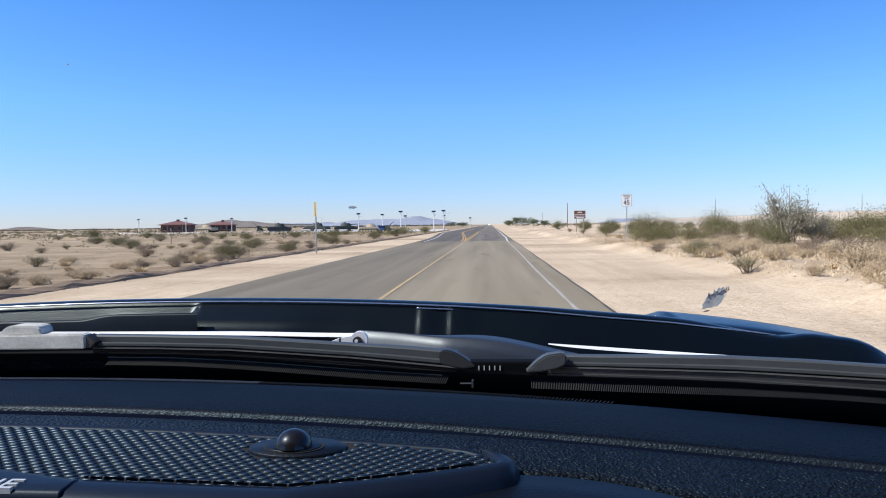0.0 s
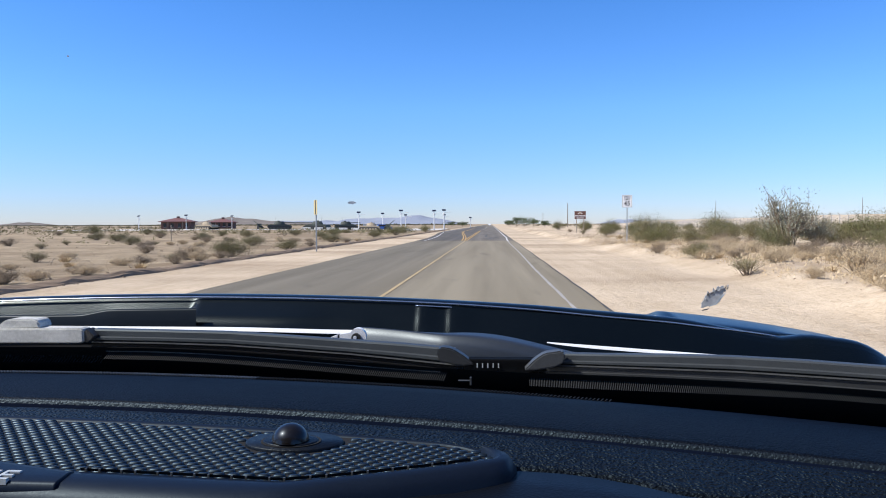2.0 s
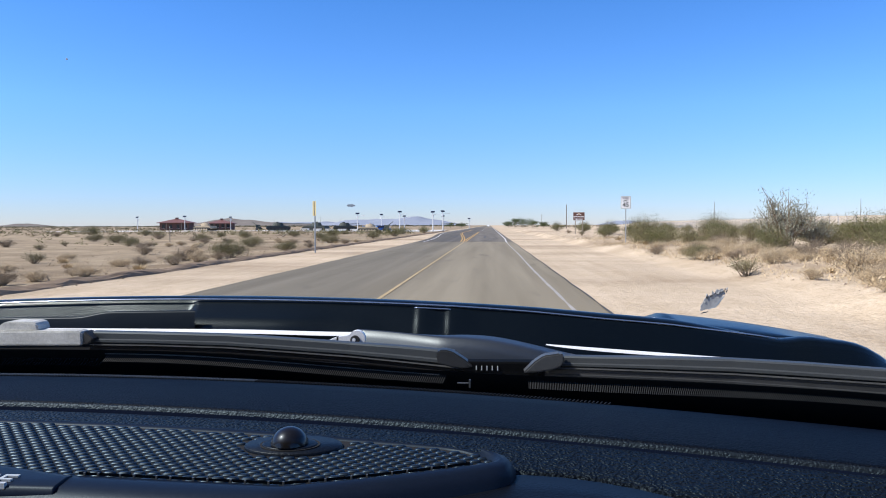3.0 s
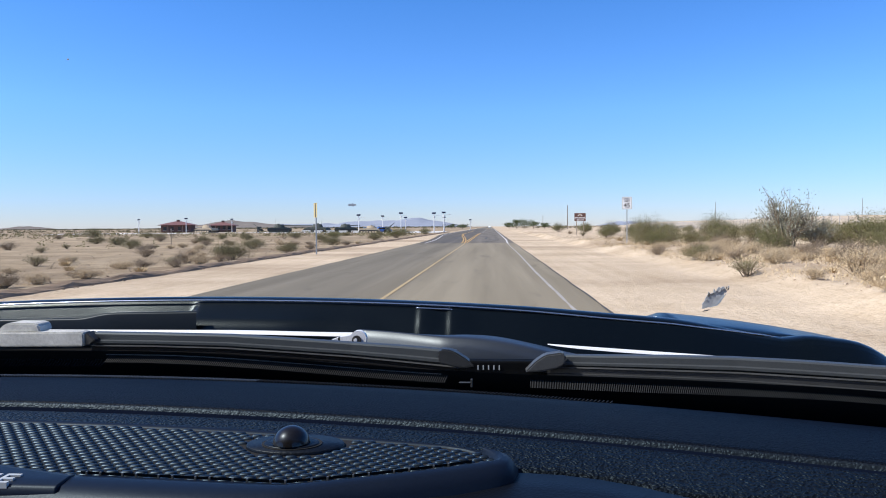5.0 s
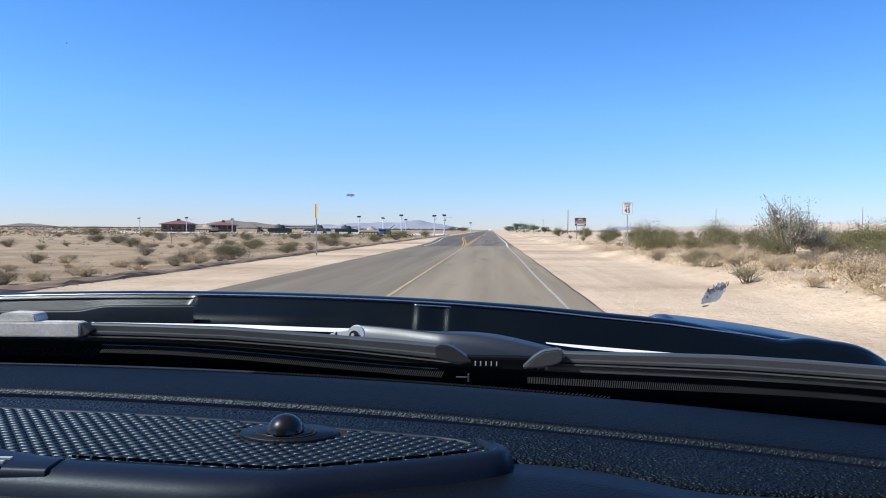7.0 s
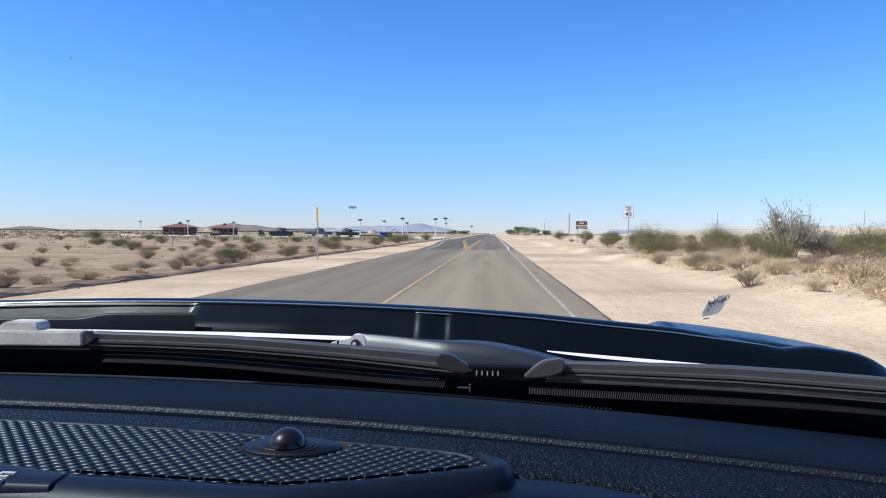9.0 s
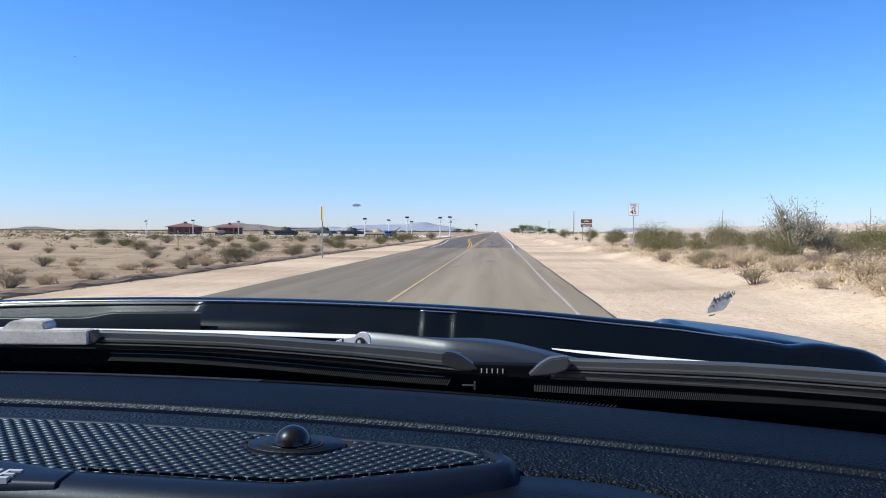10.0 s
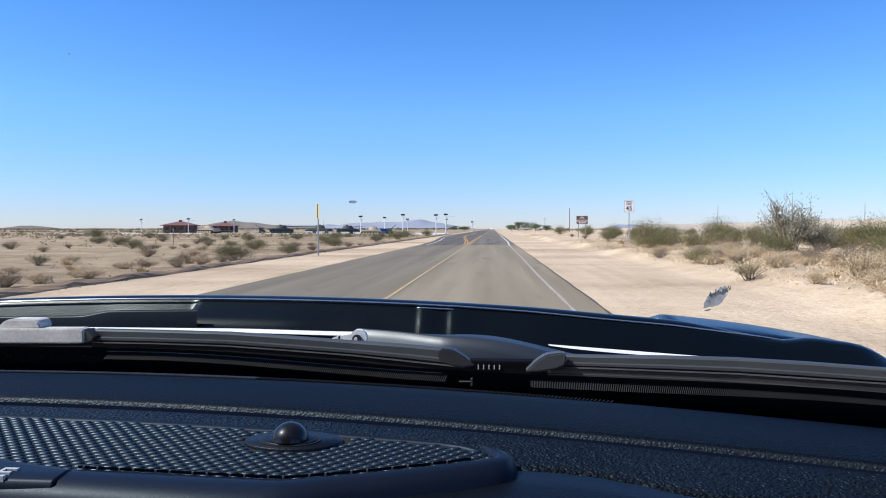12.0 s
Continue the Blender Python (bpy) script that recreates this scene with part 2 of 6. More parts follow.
TRACK_RUBBER = surface("track_rubber", (0.02, 0.02, 0.02), (0.05, 0.047, 0.043), 2, 12, 0.9)
CAR_BLUE = surface("bright_blue_paint", (0.01, 0.13, 0.50), (0.02, 0.20, 0.66), 1, 20, 0.3, relief=0, coat=0.5)
CRATE_BLUE = surface("pale_blue_container_paint", (0.16, 0.27, 0.40), (0.24, 0.36, 0.50), 1, 20, 0.5)
CONCRETE = surface("pale_concrete", (0.50, 0.48, 0.44), (0.68, 0.65, 0.60), 0.5, 8, 0.9)
RAIL_GREY = surface("grey_fence_wire", (0.40, 0.38, 0.35), (0.54, 0.51, 0.47), 2, 20, 0.6, metal=0.2)

def flake_paint(name):
    """Dark metallic car paint: fine bright flakes under a clear coat."""
    m = bpy.data.materials.new(name)
    m.use_nodes = True
    nt = m.node_tree
    p = nt.nodes["Principled BSDF"]
    v = coords(nt)
    fl = noise_tex(nt, v, 820.0, 1.0, 0.5)
    spot = ramp(nt, fl, [(0.58, (0.0, 0.0, 0.0)), (0.74, (1.0, 1.0, 1.0))])
    body = ramp(nt, noise_tex(nt, v, 3.0), [(0.3, (0.0045, 0.0085, 0.0105)), (0.7, (0.0085, 0.014, 0.016))])
    nt.links.new(blend(nt, "MIX", spot, body, (0.023, 0.030, 0.032)), p.inputs["Base Color"])
    p.inputs["Metallic"].default_value = 0.75
    p.inputs["Roughness"].default_value = 0.31
    p.inputs["Coat Weight"].default_value = 0.13
    p.inputs["Coat Roughness"].default_value = 0.04
    bump(nt, p, noise_tex(nt, v, 600.0, 1.0), 0.40, 0.0007)
    return m


PAINT = flake_paint("dark_blue_metallic_paint")
# pale metal that stands in for glints on the hood's clear coat
GLINT = surface("hood_glint_metal", (0.36, 0.40, 0.46), (0.48, 0.52, 0.58), 6, 300, 0.22, metal=0.85, relief=0.1, depth=0.0002)
DASH_SMOOTH = leather("soft_black_dash", (0.0010, 0.0018, 0.0046), (0.0018, 0.0029, 0.0064), 0.0020, 0.45, 0.60, 0.09, 0.0012)
# blue skylight on the skirt is put into this base colour
DASH_MATTE = leather("skylight_tinted_dash", (0.0030, 0.0056, 0.0150), (0.0046, 0.0078, 0.0190), 0.0020, 0.15, 0.80, 0.02)
DASH_GRAIN = leather("grained_black_dash", (0.0022, 0.0027, 0.0038), (0.0040, 0.0047, 0.0060), 0.0024, 1.0, 0.50, 0.18, 0.0026, 0.50, (0.56, 0.82, 1.0))
DASH_SHEEN = leather("satin_black_dash", (0.0020, 0.0030, 0.0062), (0.0034, 0.0048, 0.0086), 0.0020, 0.15, 0.45, 0.22)
# paler, glossier copy of the dash plastic that gives the lip its highlight
DASH_LIP = leather("lip_highlight_black", (0.004, 0.005, 0.007), (0.008, 0.010, 0.013), 0.0020, 0.45, 0.50, 0.29, 0.0012, 0.4, (0.54, 0.80, 1.0))
PLASTIC = surface("black_trim_plastic", (0.0044, 0.0075, 0.0165), (0.0078, 0.0122, 0.0240), 6, 700, 0.46, relief=0.15, depth=0.0003, spec=0.18, gloss=(0.62, 0.84, 1.0))
WEAVE = surface("black_grille_plastic", (0.0022, 0.0034, 0.0058), (0.0042, 0.0058, 0.0090), 6, 500, 0.44, relief=0.1, depth=0.0002, spec=0.66, gloss=(0.52, 0.78, 1.0))
PIT = surface("grille_backing", (0.0010, 0.0011, 0.0015), (0.002, 0.0022, 0.003), 6, 500, 0.9, relief=0)
DOME_MAT = surface("smoked_sensor_lens", (0.006, 0.005, 0.005), (0.012, 0.010, 0.009), 6, 300, 0.34, relief=0.05, depth=0.0002, coat=0.35, spec=0.25, gloss=(0.7, 0.85, 1.0))
RUBBER = surface("wiper_rubber", (0.040, 0.044, 0.048), (0.054, 0.059, 0.064), 8, 400, 0.5, relief=0.2, depth=0.0003, spec=0.4, gloss=(0.72, 0.9, 1.0))
GREY_PLASTIC = surface("sun_faded_grey_plastic", (0.36, 0.36, 0.34), (0.64, 0.64, 0.60), 34, 260, 0.75, relief=0.4, depth=0.0006)
# dimmer copy for the teeth that get less light, further right
TEETH = surface("shade_side_teeth", (0.010, 0.0098, 0.0094), (0.018, 0.0176, 0.017), 20, 300, 0.7, relief=0, spec=0.1)
SATIN = surface("satin_arm_finish", (0.016, 0.019, 0.024), (0.028, 0.032, 0.038), 20, 400, 0.42, relief=0.05, depth=0.0002, spec=0.9, gloss=(0.80, 0.92, 1.0))
CAP_DARK = surface("dark_rubber_cap", (0.020, 0.022, 0.024), (0.036, 0.039, 0.042), 30, 400, 0.45, relief=0.2, depth=0.0003)
CAP_GREY = surface("grey_rubber_cap", (0.045, 0.048, 0.050), (0.080, 0.085, 0.088), 30, 400, 0.45, relief=0.2, depth=0.0003)
# near-white base: paints the cowl's reflection, also serves the pale pivot parts
BRIGHT = surface("white_sheen_and_caps", (0.72, 0.73, 0.74), (0.82, 0.83, 0.84), 6, 200, 0.35, relief=0.02, depth=0.0002)
FRIT = surface("black_glass_band", (0.026, 0.029, 0.032), (0.038, 0.042, 0.046), 6, 200, 0.6, relief=0, spec=0.1)
# near-black: paints the gap's shade, also colours the black blade joint
WELL = surface("gap_shade_and_joint_black", (0.0030, 0.0034, 0.0040), (0.0048, 0.0054, 0.0062), 6, 200, 0.7, relief=0, spec=0.05)
FRIT_DOT = surface("grey_band_dots", (0.026, 0.028, 0.030), (0.056, 0.059, 0.062), 20, 400, 0.6, relief=0, spec=0.1)
FRIT_LINE = surface("pale_band_dots", (0.24, 0.21, 0.17), (0.40, 0.36, 0.30), 20, 400, 0.6, relief=0, spec=0.1)
FRIT_FINE = surface("dim_band_dots", (0.024, 0.026, 0.028), (0.050, 0.053, 0.056), 20, 400, 0.6, relief=0, spec=0.1)
MARK = surface("pale_lettering", (0.34, 0.37, 0.39), (0.46, 0.49, 0.51), 20, 200, 0.5, relief=0)
SMEAR = surface("dried_bug_smear", (0.30, 0.32, 0.34), (0.56, 0.58, 0.60), 160, 700, 0.9, relief=0)
SMEAR_DARK = surface("dark_bug_strand", (0.09, 0.085, 0.08), (0.20, 0.19, 0.18), 160, 700, 0.9, relief=0)
SMEAR_PALE = surface("pale_glass_smudge", (0.30, 0.36, 0.43), (0.42, 0.48, 0.55), 60, 600, 0.9, relief=0)
LINING = surface("grey_cab_lining", (0.05, 0.05, 0.052), (0.08, 0.08, 0.083), 6, 200, 0.9)
SCREEN = surface("satin_black_screen", (0.0024, 0.0042, 0.0068), (0.0042, 0.0064, 0.0095), 6, 200, 0.4, relief=0.05, depth=0.0002, spec=0.16, gloss=(0.7, 0.88, 1.0))
COWL = surface("matte_cowl_plastic", (0.004, 0.004, 0.0045), (0.007, 0.007, 0.008), 6, 200, 0.8, relief=0.2, depth=0.0004, spec=0.1)
GLASS = clear_glass("windshield_glass", 0.5)

# ---- mesh helpers ----
def mesh_object(name, bm, material, smooth=False):
    me = bpy.data.meshes.new(name)
    bm.normal_update()
    bm.to_mesh(me)
    bm.free()
    me.materials.append(material)
    if smooth:
        for f in me.polygons:
            f.use_smooth = True
    return new(name, me)


def part(name, bm, material, parent, label="", smooth=False):
    ob = mesh_object(name, bm, material, smooth)
    ob.parent = parent
    return tagged(ob, label)


def thing(name, label, category, group="", kind="", at=None):
    ob = new(name)
    ob.empty_display_size = 0.2
    if at is not None:
        ob.matrix_basis = at
    return tagged(ob, label, category, group, kind)


def add_box(bm, x0, x1, y0, y1, z0, z1, bevel=0.0):
    r = bmesh.ops.create_cube(bm, size=1.0)
    bmesh.ops.transform(bm, matrix=Matrix.LocRotScale(((x0 + x1) / 2, (y0 + y1) / 2, (z0 + z1) / 2), None, (x1 - x0, y1 - y0, z1 - z0)), verts=r["verts"])
    if bevel:
        es = list({e for v in r["verts"] for e in v.link_edges})
        bmesh.ops.bevel(bm, geom=es, offset=bevel, segments=2, affect="EDGES", profile=0.6)
    return bm


def box(x0, x1, y0, y1, z0, z1, bevel=0.0):
    return add_box(bmesh.new(), x0, x1, y0, y1, z0, z1, bevel)


def add_tube(bm, points, radii, sides=8):
    """A round bar through points."""
    pts = [Vector(p) for p in points]
    if not isinstance(radii, (list, tuple)):
        radii = [radii] * len(pts)
    rings = []
    for i, (p, r) in enumerate(zip(pts, radii)):
        d = (pts[min(i + 1, len(pts) - 1)] - pts[max(i - 1, 0)]).normalized()
        a = d.orthogonal().normalized()
        b = d.cross(a)
        rings.append([bm.verts.new(p + (a * math.cos(k * math.tau / sides) + b * math.sin(k * math.tau / sides)) * r) for k in range(sides)])
    for q, s in zip(rings, rings[1:]):
        for k in range(sides):
            bm.faces.new((q[k], q[(k + 1) % sides], s[(k + 1) % sides], s[k]))
    bm.faces.new(rings[0][::-1])
    bm.faces.new(rings[-1])
    return bm


def tube(points, radii, sides=8):
    return add_tube(bmesh.new(), points, radii, sides)


def sheet(fn, us, vs, thick=0.0):
    """A sheet of quads through fn(u, v); with thick, a closed slab that reaches down by it."""
    bm = bmesh.new()
    g = [[bm.verts.new(fn(u, v)) for v in vs] for u in us]
    for i in range(len(us) - 1):
        for j in range(len(vs) - 1):
            bm.faces.new((g[i][j], g[i + 1][j], g[i + 1][j + 1], g[i][j + 1]))
    if thick:
        r = bmesh.ops.extrude_face_region(bm, geom=bm.faces[:])
        low = [e for e in r["geom"] if isinstance(e, bmesh.types.BMVert)]
        bmesh.ops.translate(bm, verts=low, vec=(0, 0, -thick))
    bmesh.ops.recalc_face_normals(bm, faces=bm.faces[:])
    return bm


def prism(outline, z0, z1):
    """A flat outline in x, y raised from z0 to z1."""
    bm = bmesh.new()
    a = [bm.verts.new((x, y, z0)) for x, y in outline]
    b = [bm.verts.new((x, y, z1)) for x, y in outline]
    n = len(a)
    bm.faces.new(a[::-1])
    bm.faces.new(b)
    for i in range(n):
        bm.faces.new((a[i], a[(i + 1) % n], b[(i + 1) % n], b[i]))
    bmesh.ops.recalc_face_normals(bm, faces=bm.faces[:])
    return bm


def upright(bm, m=None):
    """Turns a prism made in x, y so that its outline stands in x, z and faces -y."""
    bmesh.ops.transform(bm, matrix=(m or Matrix()) @ Matrix.Rotation(radians(90), 4, "X"), verts=bm.verts[:])
    return bm


def span(a, b, n):
    return [a + (b - a) * i / (n - 1) for i in range(n)]


def text_mesh(body, size):
    cu = bpy.data.curves.new("lettering", "FONT")
    cu.body = body
    cu.size = size
    cu.align_x, cu.align_y = "CENTER", "CENTER"
    cu.extrude = 0.001
    cu.offset = size * 0.018
    ob = bpy.data.objects.new("lettering", cu)
    scene.collection.objects.link(ob)
    me = bpy.data.meshes.new_from_object(ob.evaluated_get(bpy.context.evaluated_depsgraph_get()))
    bm = bmesh.new()
    bm.from_mesh(me)
    bpy.data.objects.remove(ob)
    bpy.data.meshes.remove(me)
    bpy.data.curves.remove(cu)
    return bm

# ---- ground ----
def smooth(a, b, x):
    k = min(1.0, max(0.0, (x - a) / (b - a)))
    return k * k * (3 - 2 * k)


def ground_z(x, y):
    """Height of the desert floor: flat by the road, a low bank to the right, a wash behind a berm to the left."""
    far = smooth(150, 600, math.hypot(x, y))
    n = noise.noise(Vector((x * 0.035, y * 0.13, 0.3))) * 0.26 + noise.noise(Vector((x * 0.5, y * 0.35, 4.0))) * 0.05
    z = -0.045
    if x > 2:
        wob = noise.noise(Vector((0.0, y * 0.12, 7.0))) * 0.7 + noise.noise(Vector((0.0, y * 0.6, 7.0))) * 0.25
        z += smooth(6.3 + wob, 7.9 + wob, x) * (0.30 + n + 0.10 * noise.noise(Vector((x * 0.9, y * 0.55, 6.0))) + 0.05 * noise.noise(Vector((x * 2.3, y * 1.4, 2.0)))) * (1 - far)
        z += smooth(95, 210, x) * smooth(60, 200, y) * (1 - smooth(700, 1500, y)) * (2.6 + 0.9 * noise.noise(Vector((x * 0.006, y * 0.004, 2.0))))
    elif x < -7:
        wob = noise.noise(Vector((0.0, y * 0.15, 3.0))) * 0.35
        z += math.exp(-((x + 11.4 + wob) / 0.32) ** 2) * (0.06 + 0.04 * noise.noise(Vector((x, y * 0.6, 1.0))))
        z += smooth(-11.5, -16, x) * (n * 1.1 - 0.12) * (1 - far)
        z += smooth(-30, -80, x) * 0.15 * (1 - far)
    return z + (0.012 * noise.noise(Vector((x * 1.3, y * 0.9, 9.0))) if abs(x) < 40 else 0.0)


def steps(parts):
    out = []
    for a, b, n in parts:
        out += span(a, b, n + 1)[:-1]
    return out + [parts[-1][1]]


gx = steps([(-4800, -600, 14), (-600, -120, 16), (-120, -40, 24), (-40, -14, 44), (-14, -9.5, 46), (-9.5, 2.0, 12), (2.0, 6.0, 10), (6.0, 14, 36), (14, 40, 44), (40, 130, 30), (130, 600, 26), (600, 4800, 14)])
gy = steps([(-700, -280, 8), (-280, -20, 60), (-20, 8, 14), (8, 60, 130), (60, 150, 90), (150, 400, 60), (400, 1500, 24), (1500, 4900, 10)])
ground = mesh_object("ground", sheet(lambda x, y: (x, y, ground_z(x, y)), gx, gy), SAND, True)
tagged(ground, "pale sandy desert floor with gravel beside the road", "ground", kind="structure")

# ---- road ----
JOIN = 64.0


def left_edge(y):
    return -6.85 - 3.1 * smooth(JOIN, 150, y) + 0.07 * noise.noise(Vector((0.0, y * 0.5, 5.0)))


def right_edge(y):
    return 2.15 + 0.06 * noise.noise(Vector((3.0, y * 0.12, 5.0))) + 0.035 * noise.noise(Vector((3.0, y * 2.0, 6.0)))


def crown(x):
    return 0.006 - 0.010 * ((x + 2.4) / 4.6) ** 2


def road_strip(y0, y1, n, rise=0.0):
    def at(u, y):
        a, b = left_edge(y), right_edge(y)
        x = a + (b - a) * u
        return (x, y, crown(x) + rise)
    return sheet(at, span(0, 1, 13), span(y0, y1, n), 0.06)


road = thing("road", "two-lane desert road of sun-bleached grey asphalt", "road", kind="structure")
part("asphalt_stretch", road_strip(-280, JOIN, 420), ROAD_OLD, road, "smooth tan-grey asphalt")
part("asphalt_stretch", road_strip(JOIN, 420, 420, 0.004), ROAD_NEW, road, "older grey asphalt with cracks and tar")
part("asphalt_stretch", road_strip(420, 3200, 60, 0.002), ROAD_OLD, road)


def stripe(fx, width, y0, y1, material, label="", wear=0.0):
    n = max(3, int((y1 - y0) / 0.8))
    rise = 0.012 if y0 >= JOIN - 1 else 0.008

    def at(u, y):
        w = width * (1 + wear * noise.noise(Vector((u * 3.0, y * 1.7, 2.0))))
        x = fx(y) + (u - 0.5) * w
        return (x, y, crown(x) + rise)
    part("road_line", sheet(at, [0, 0.5, 1], span(y0, y1, n)), material, road, label)


def split_left(y):
    return -2.44 - 3.1 * smooth(JOIN - 10, 150, y)


stripe(lambda y: -2.30, 0.085, -280, JOIN, YELLOW_OLD, "thin faded yellow centre line", 0.3)
stripe(lambda y: 1.50 + 0.02 * math.sin(y * 0.2), 0.075, -280, JOIN - 2, WHITE_OLD, "faded white edge line", 0.9)
stripe(lambda y: right_edge(y) - 0.02, 0.05, -280, JOIN - 2, TAR, "dark crumbled asphalt edge", 1.1)
for off in (-0.13, 0.13):
    stripe(lambda y: -2.34 + off, 0.115, JOIN, 155, YELLOW, "bright yellow double line")
    stripe(lambda y: split_left(y) + off, 0.115, JOIN, 240, YELLOW, "bright yellow double line")
stripe(lambda y: 1.52 + 0.20 * smooth(JOIN, JOIN + 14, y), 0.13, JOIN - 2, 420, WHITE, "white edge line", 0.1)
stripe(lambda y: left_edge(y) + 0.75, 0.11, JOIN, 420, WHITE, "white edge line", 0.1)
for y0 in range(175, 330, 12):
    stripe(lambda y: -1.9, 0.12, y0, y0 + 6.0, WHITE, "white lane dash")
stripe(lambda y: -2.4, 0.12, 330, 900, YELLOW_OLD, "")

rng = random.Random(4)


def stain(cx, cy, rx, ry, seed):
    r = random.Random(seed)
    ring = []
    for k in range(22):
        a = k * math.tau / 22
        q = 0.65 + 0.5 * r.random()
        ring.append((cx + rx * q * math.cos(a), cy + ry * q * math.sin(a)))
    return prism(ring, crown(cx) + 0.005, crown(cx) + 0.0105)


for cx, cy, rx, ry in ((-0.3, 71, 0.8, 1.5), (0.4, 78, 0.6, 1.1), (-0.6, 88, 0.16, 9.0), (0.2, 97, 0.9, 0.7), (-1.2, 104, 0.5, 1.6), (0.7, 83, 0.5, 0.5), (-4.5, 92, 0.3, 5.0), (0.1, 118, 0.7, 1.2)):
    part("tar_stain", stain(cx, cy, rx, ry, int(cy)), TAR, road, "dark tar patch")


def scatter_stones(name, count, xr, yr, sizes, label, seed, material=STONE):
    """Loose stones, joined: nobody could count them."""
    r = random.Random(seed)
    verts, faces = [], []
    for _ in range(count):
        x, y = r.uniform(*xr), r.uniform(*yr)
        s = sizes[0] + (sizes[1] - sizes[0]) * r.random() ** 3
        z = ground_z(x, y)
        b = len(verts)
        for k in range(5):
            a = k * math.tau / 5 + r.random()
            verts.append((x + s * math.cos(a) * r.uniform(0.7, 1.2), y + s * math.sin(a) * r.uniform(0.7, 1.2), z - 0.2 * s))
        for k in range(5):
            a = k * math.tau / 5 + r.random()
            verts.append((x + 0.6 * s * math.cos(a), y + 0.6 * s * math.sin(a), z + s * r.uniform(0.35, 0.8)))
        for k in range(5):
            faces.append((b + k, b + (k + 1) % 5, b + 5 + (k + 1) % 5, b + 5 + k))
        faces.append(tuple(b + 5 + k for k in range(5)))
    me = bpy.data.meshes.new(name)
    me.from_pydata(verts, [], faces)
    me.materials.append(material)
    return tagged(new(name, me), label, "stones", kind="stuff")


scatter_stones("roadside_gravel", 5200, (7.2, 17), (14, 150), (0.012, 0.065), "pale gravel and small stones on the sandy bank", 1)
scatter_stones("desert_gravel", 1100, (-45, -11.8), (14, 130), (0.015, 0.07), "brown desert gravel beyond the berm", 2, SOIL)
scatter_stones("berm_clods", 3600, (-12.3, -10.9), (10, 150), (0.01, 0.07), "dark crumbled clods along the low berm", 3, SOIL)

def berm_at(u, y):
    """A low broken ridge of graded soil along the left shoulder."""
    c = -11.35 - 0.35 * noise.noise(Vector((0.0, y * 0.15, 3.0)))
    w = 0.34 + 0.08 * noise.noise(Vector((2.0, y * 0.5, 1.0)))
    h = max(0.03, 0.125 + 0.08 * noise.noise(Vector((4.0, y * 0.45, 1.0))) + 0.05 * noise.noise(Vector((u * 3.0, y * 2.6, 5.0))))
    x = c + u * w + 0.06 * noise.noise(Vector((u * 2.0, y * 3.0, 8.0)))
    return (x, y, ground_z(x, y) - 0.03 + h * (1 - u * u) ** 0.6)


berm = mesh_object("soil_berm", sheet(berm_at, span(-1, 1, 9), span(-60, 190, 620)), SOIL, False)
tagged(berm, "low broken ridge of dark graded soil along the shoulder", "soil bank", kind="structure")

# ---- distance ----
def hill(name, label, material, cx, cy, width, height, depth, seed):
    """A worn desert hill with a broken ridge line."""
    def at(u, v):
        ridge = math.sin(math.pi * u) ** 0.8 * (0.72 + 0.45 * noise.noise(Vector((u * 3.1 + seed, 0.0, 0.0))) + 0.18 * noise.noise(Vector((u * 11.0 + seed, 1.0, 0.0))))
        z = height * max(0.0, ridge) * math.sin(math.pi * v) ** 0.9 * (1 + 0.15 * noise.noise(Vector((u * 14, v * 5, seed))))
        return (cx + (u - 0.5) * width, cy + (v - 0.5) * depth, z - 2.0)
    ob = mesh_object(name, sheet(at, span(0, 1, 70), span(0, 1, 14)), material, True)
    return tagged(ob, label, "hill", kind="structure")


hill("hill", "desert mountain on the horizon, haze put into its blue colour", HILL_FAR, -560, 3900, 900, 62, 700, 1.3)
hill("hill", "desert mountain on the horizon, haze put into its blue colour", HILL_FAR, -1130, 4200, 800, 40, 600, 5.1)
hill("hill", "low brown desert hill beyond the buildings", HILL_MID, -900, 2500, 560, 34, 400, 2.2)
hill("hill", "low brown desert hill beyond the buildings", HILL_MID, -1280, 3000, 420, 26, 300, 7.9)
hill("hill", "low brown desert hill", HILL_MID, -2800, 4000, 420, 28, 300, 3.7)
hill("hill", "dark flat-topped hill behind the fence", HILL_MID, 850, 1800, 170, 25, 150, 4.4)
# a farther hill, also in the haze-tinted colour
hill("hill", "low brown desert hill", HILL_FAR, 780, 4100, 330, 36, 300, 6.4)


def scrub_band(name, label, count, xr, yr, size, seed, material=SCRUB_FAR, wide=0.6):
    """Far brush as small tufts of leaf blades, joined."""
    r = random.Random(seed)
    verts, faces = [], []
    for _ in range(count):
        x, y = r.uniform(*xr), r.uniform(*yr)
        z = ground_z(x, y)
        s = size * r.uniform(0.5, 1.4)
        for k in range(16):
            a, t = r.uniform(0, math.tau), r.random()
            px, py, pz = x + s * t * math.cos(a), y + s * t * math.sin(a), z + s * 0.75 * r.random() * (1.1 - t * 0.6)
            q = s * r.uniform(0.12, 0.3)
            b = len(verts)
            dx, dz = r.uniform(-1, 1) * q, r.uniform(0.4, 1.0) * q
            verts += [(px - q * wide, py, pz), (px + q * wide, py + r.uniform(-q, q), pz), (px + dx, py, pz + dz * (1.6 if wide < 0.3 else 1.0))]
            faces.append((b, b + 1, b + 2))
    me = bpy.data.meshes.new(name)
    me.from_pydata(verts, [], faces)
    me.materials.append(material)
    return tagged(new(name, me), label, "scrub", kind="stuff")


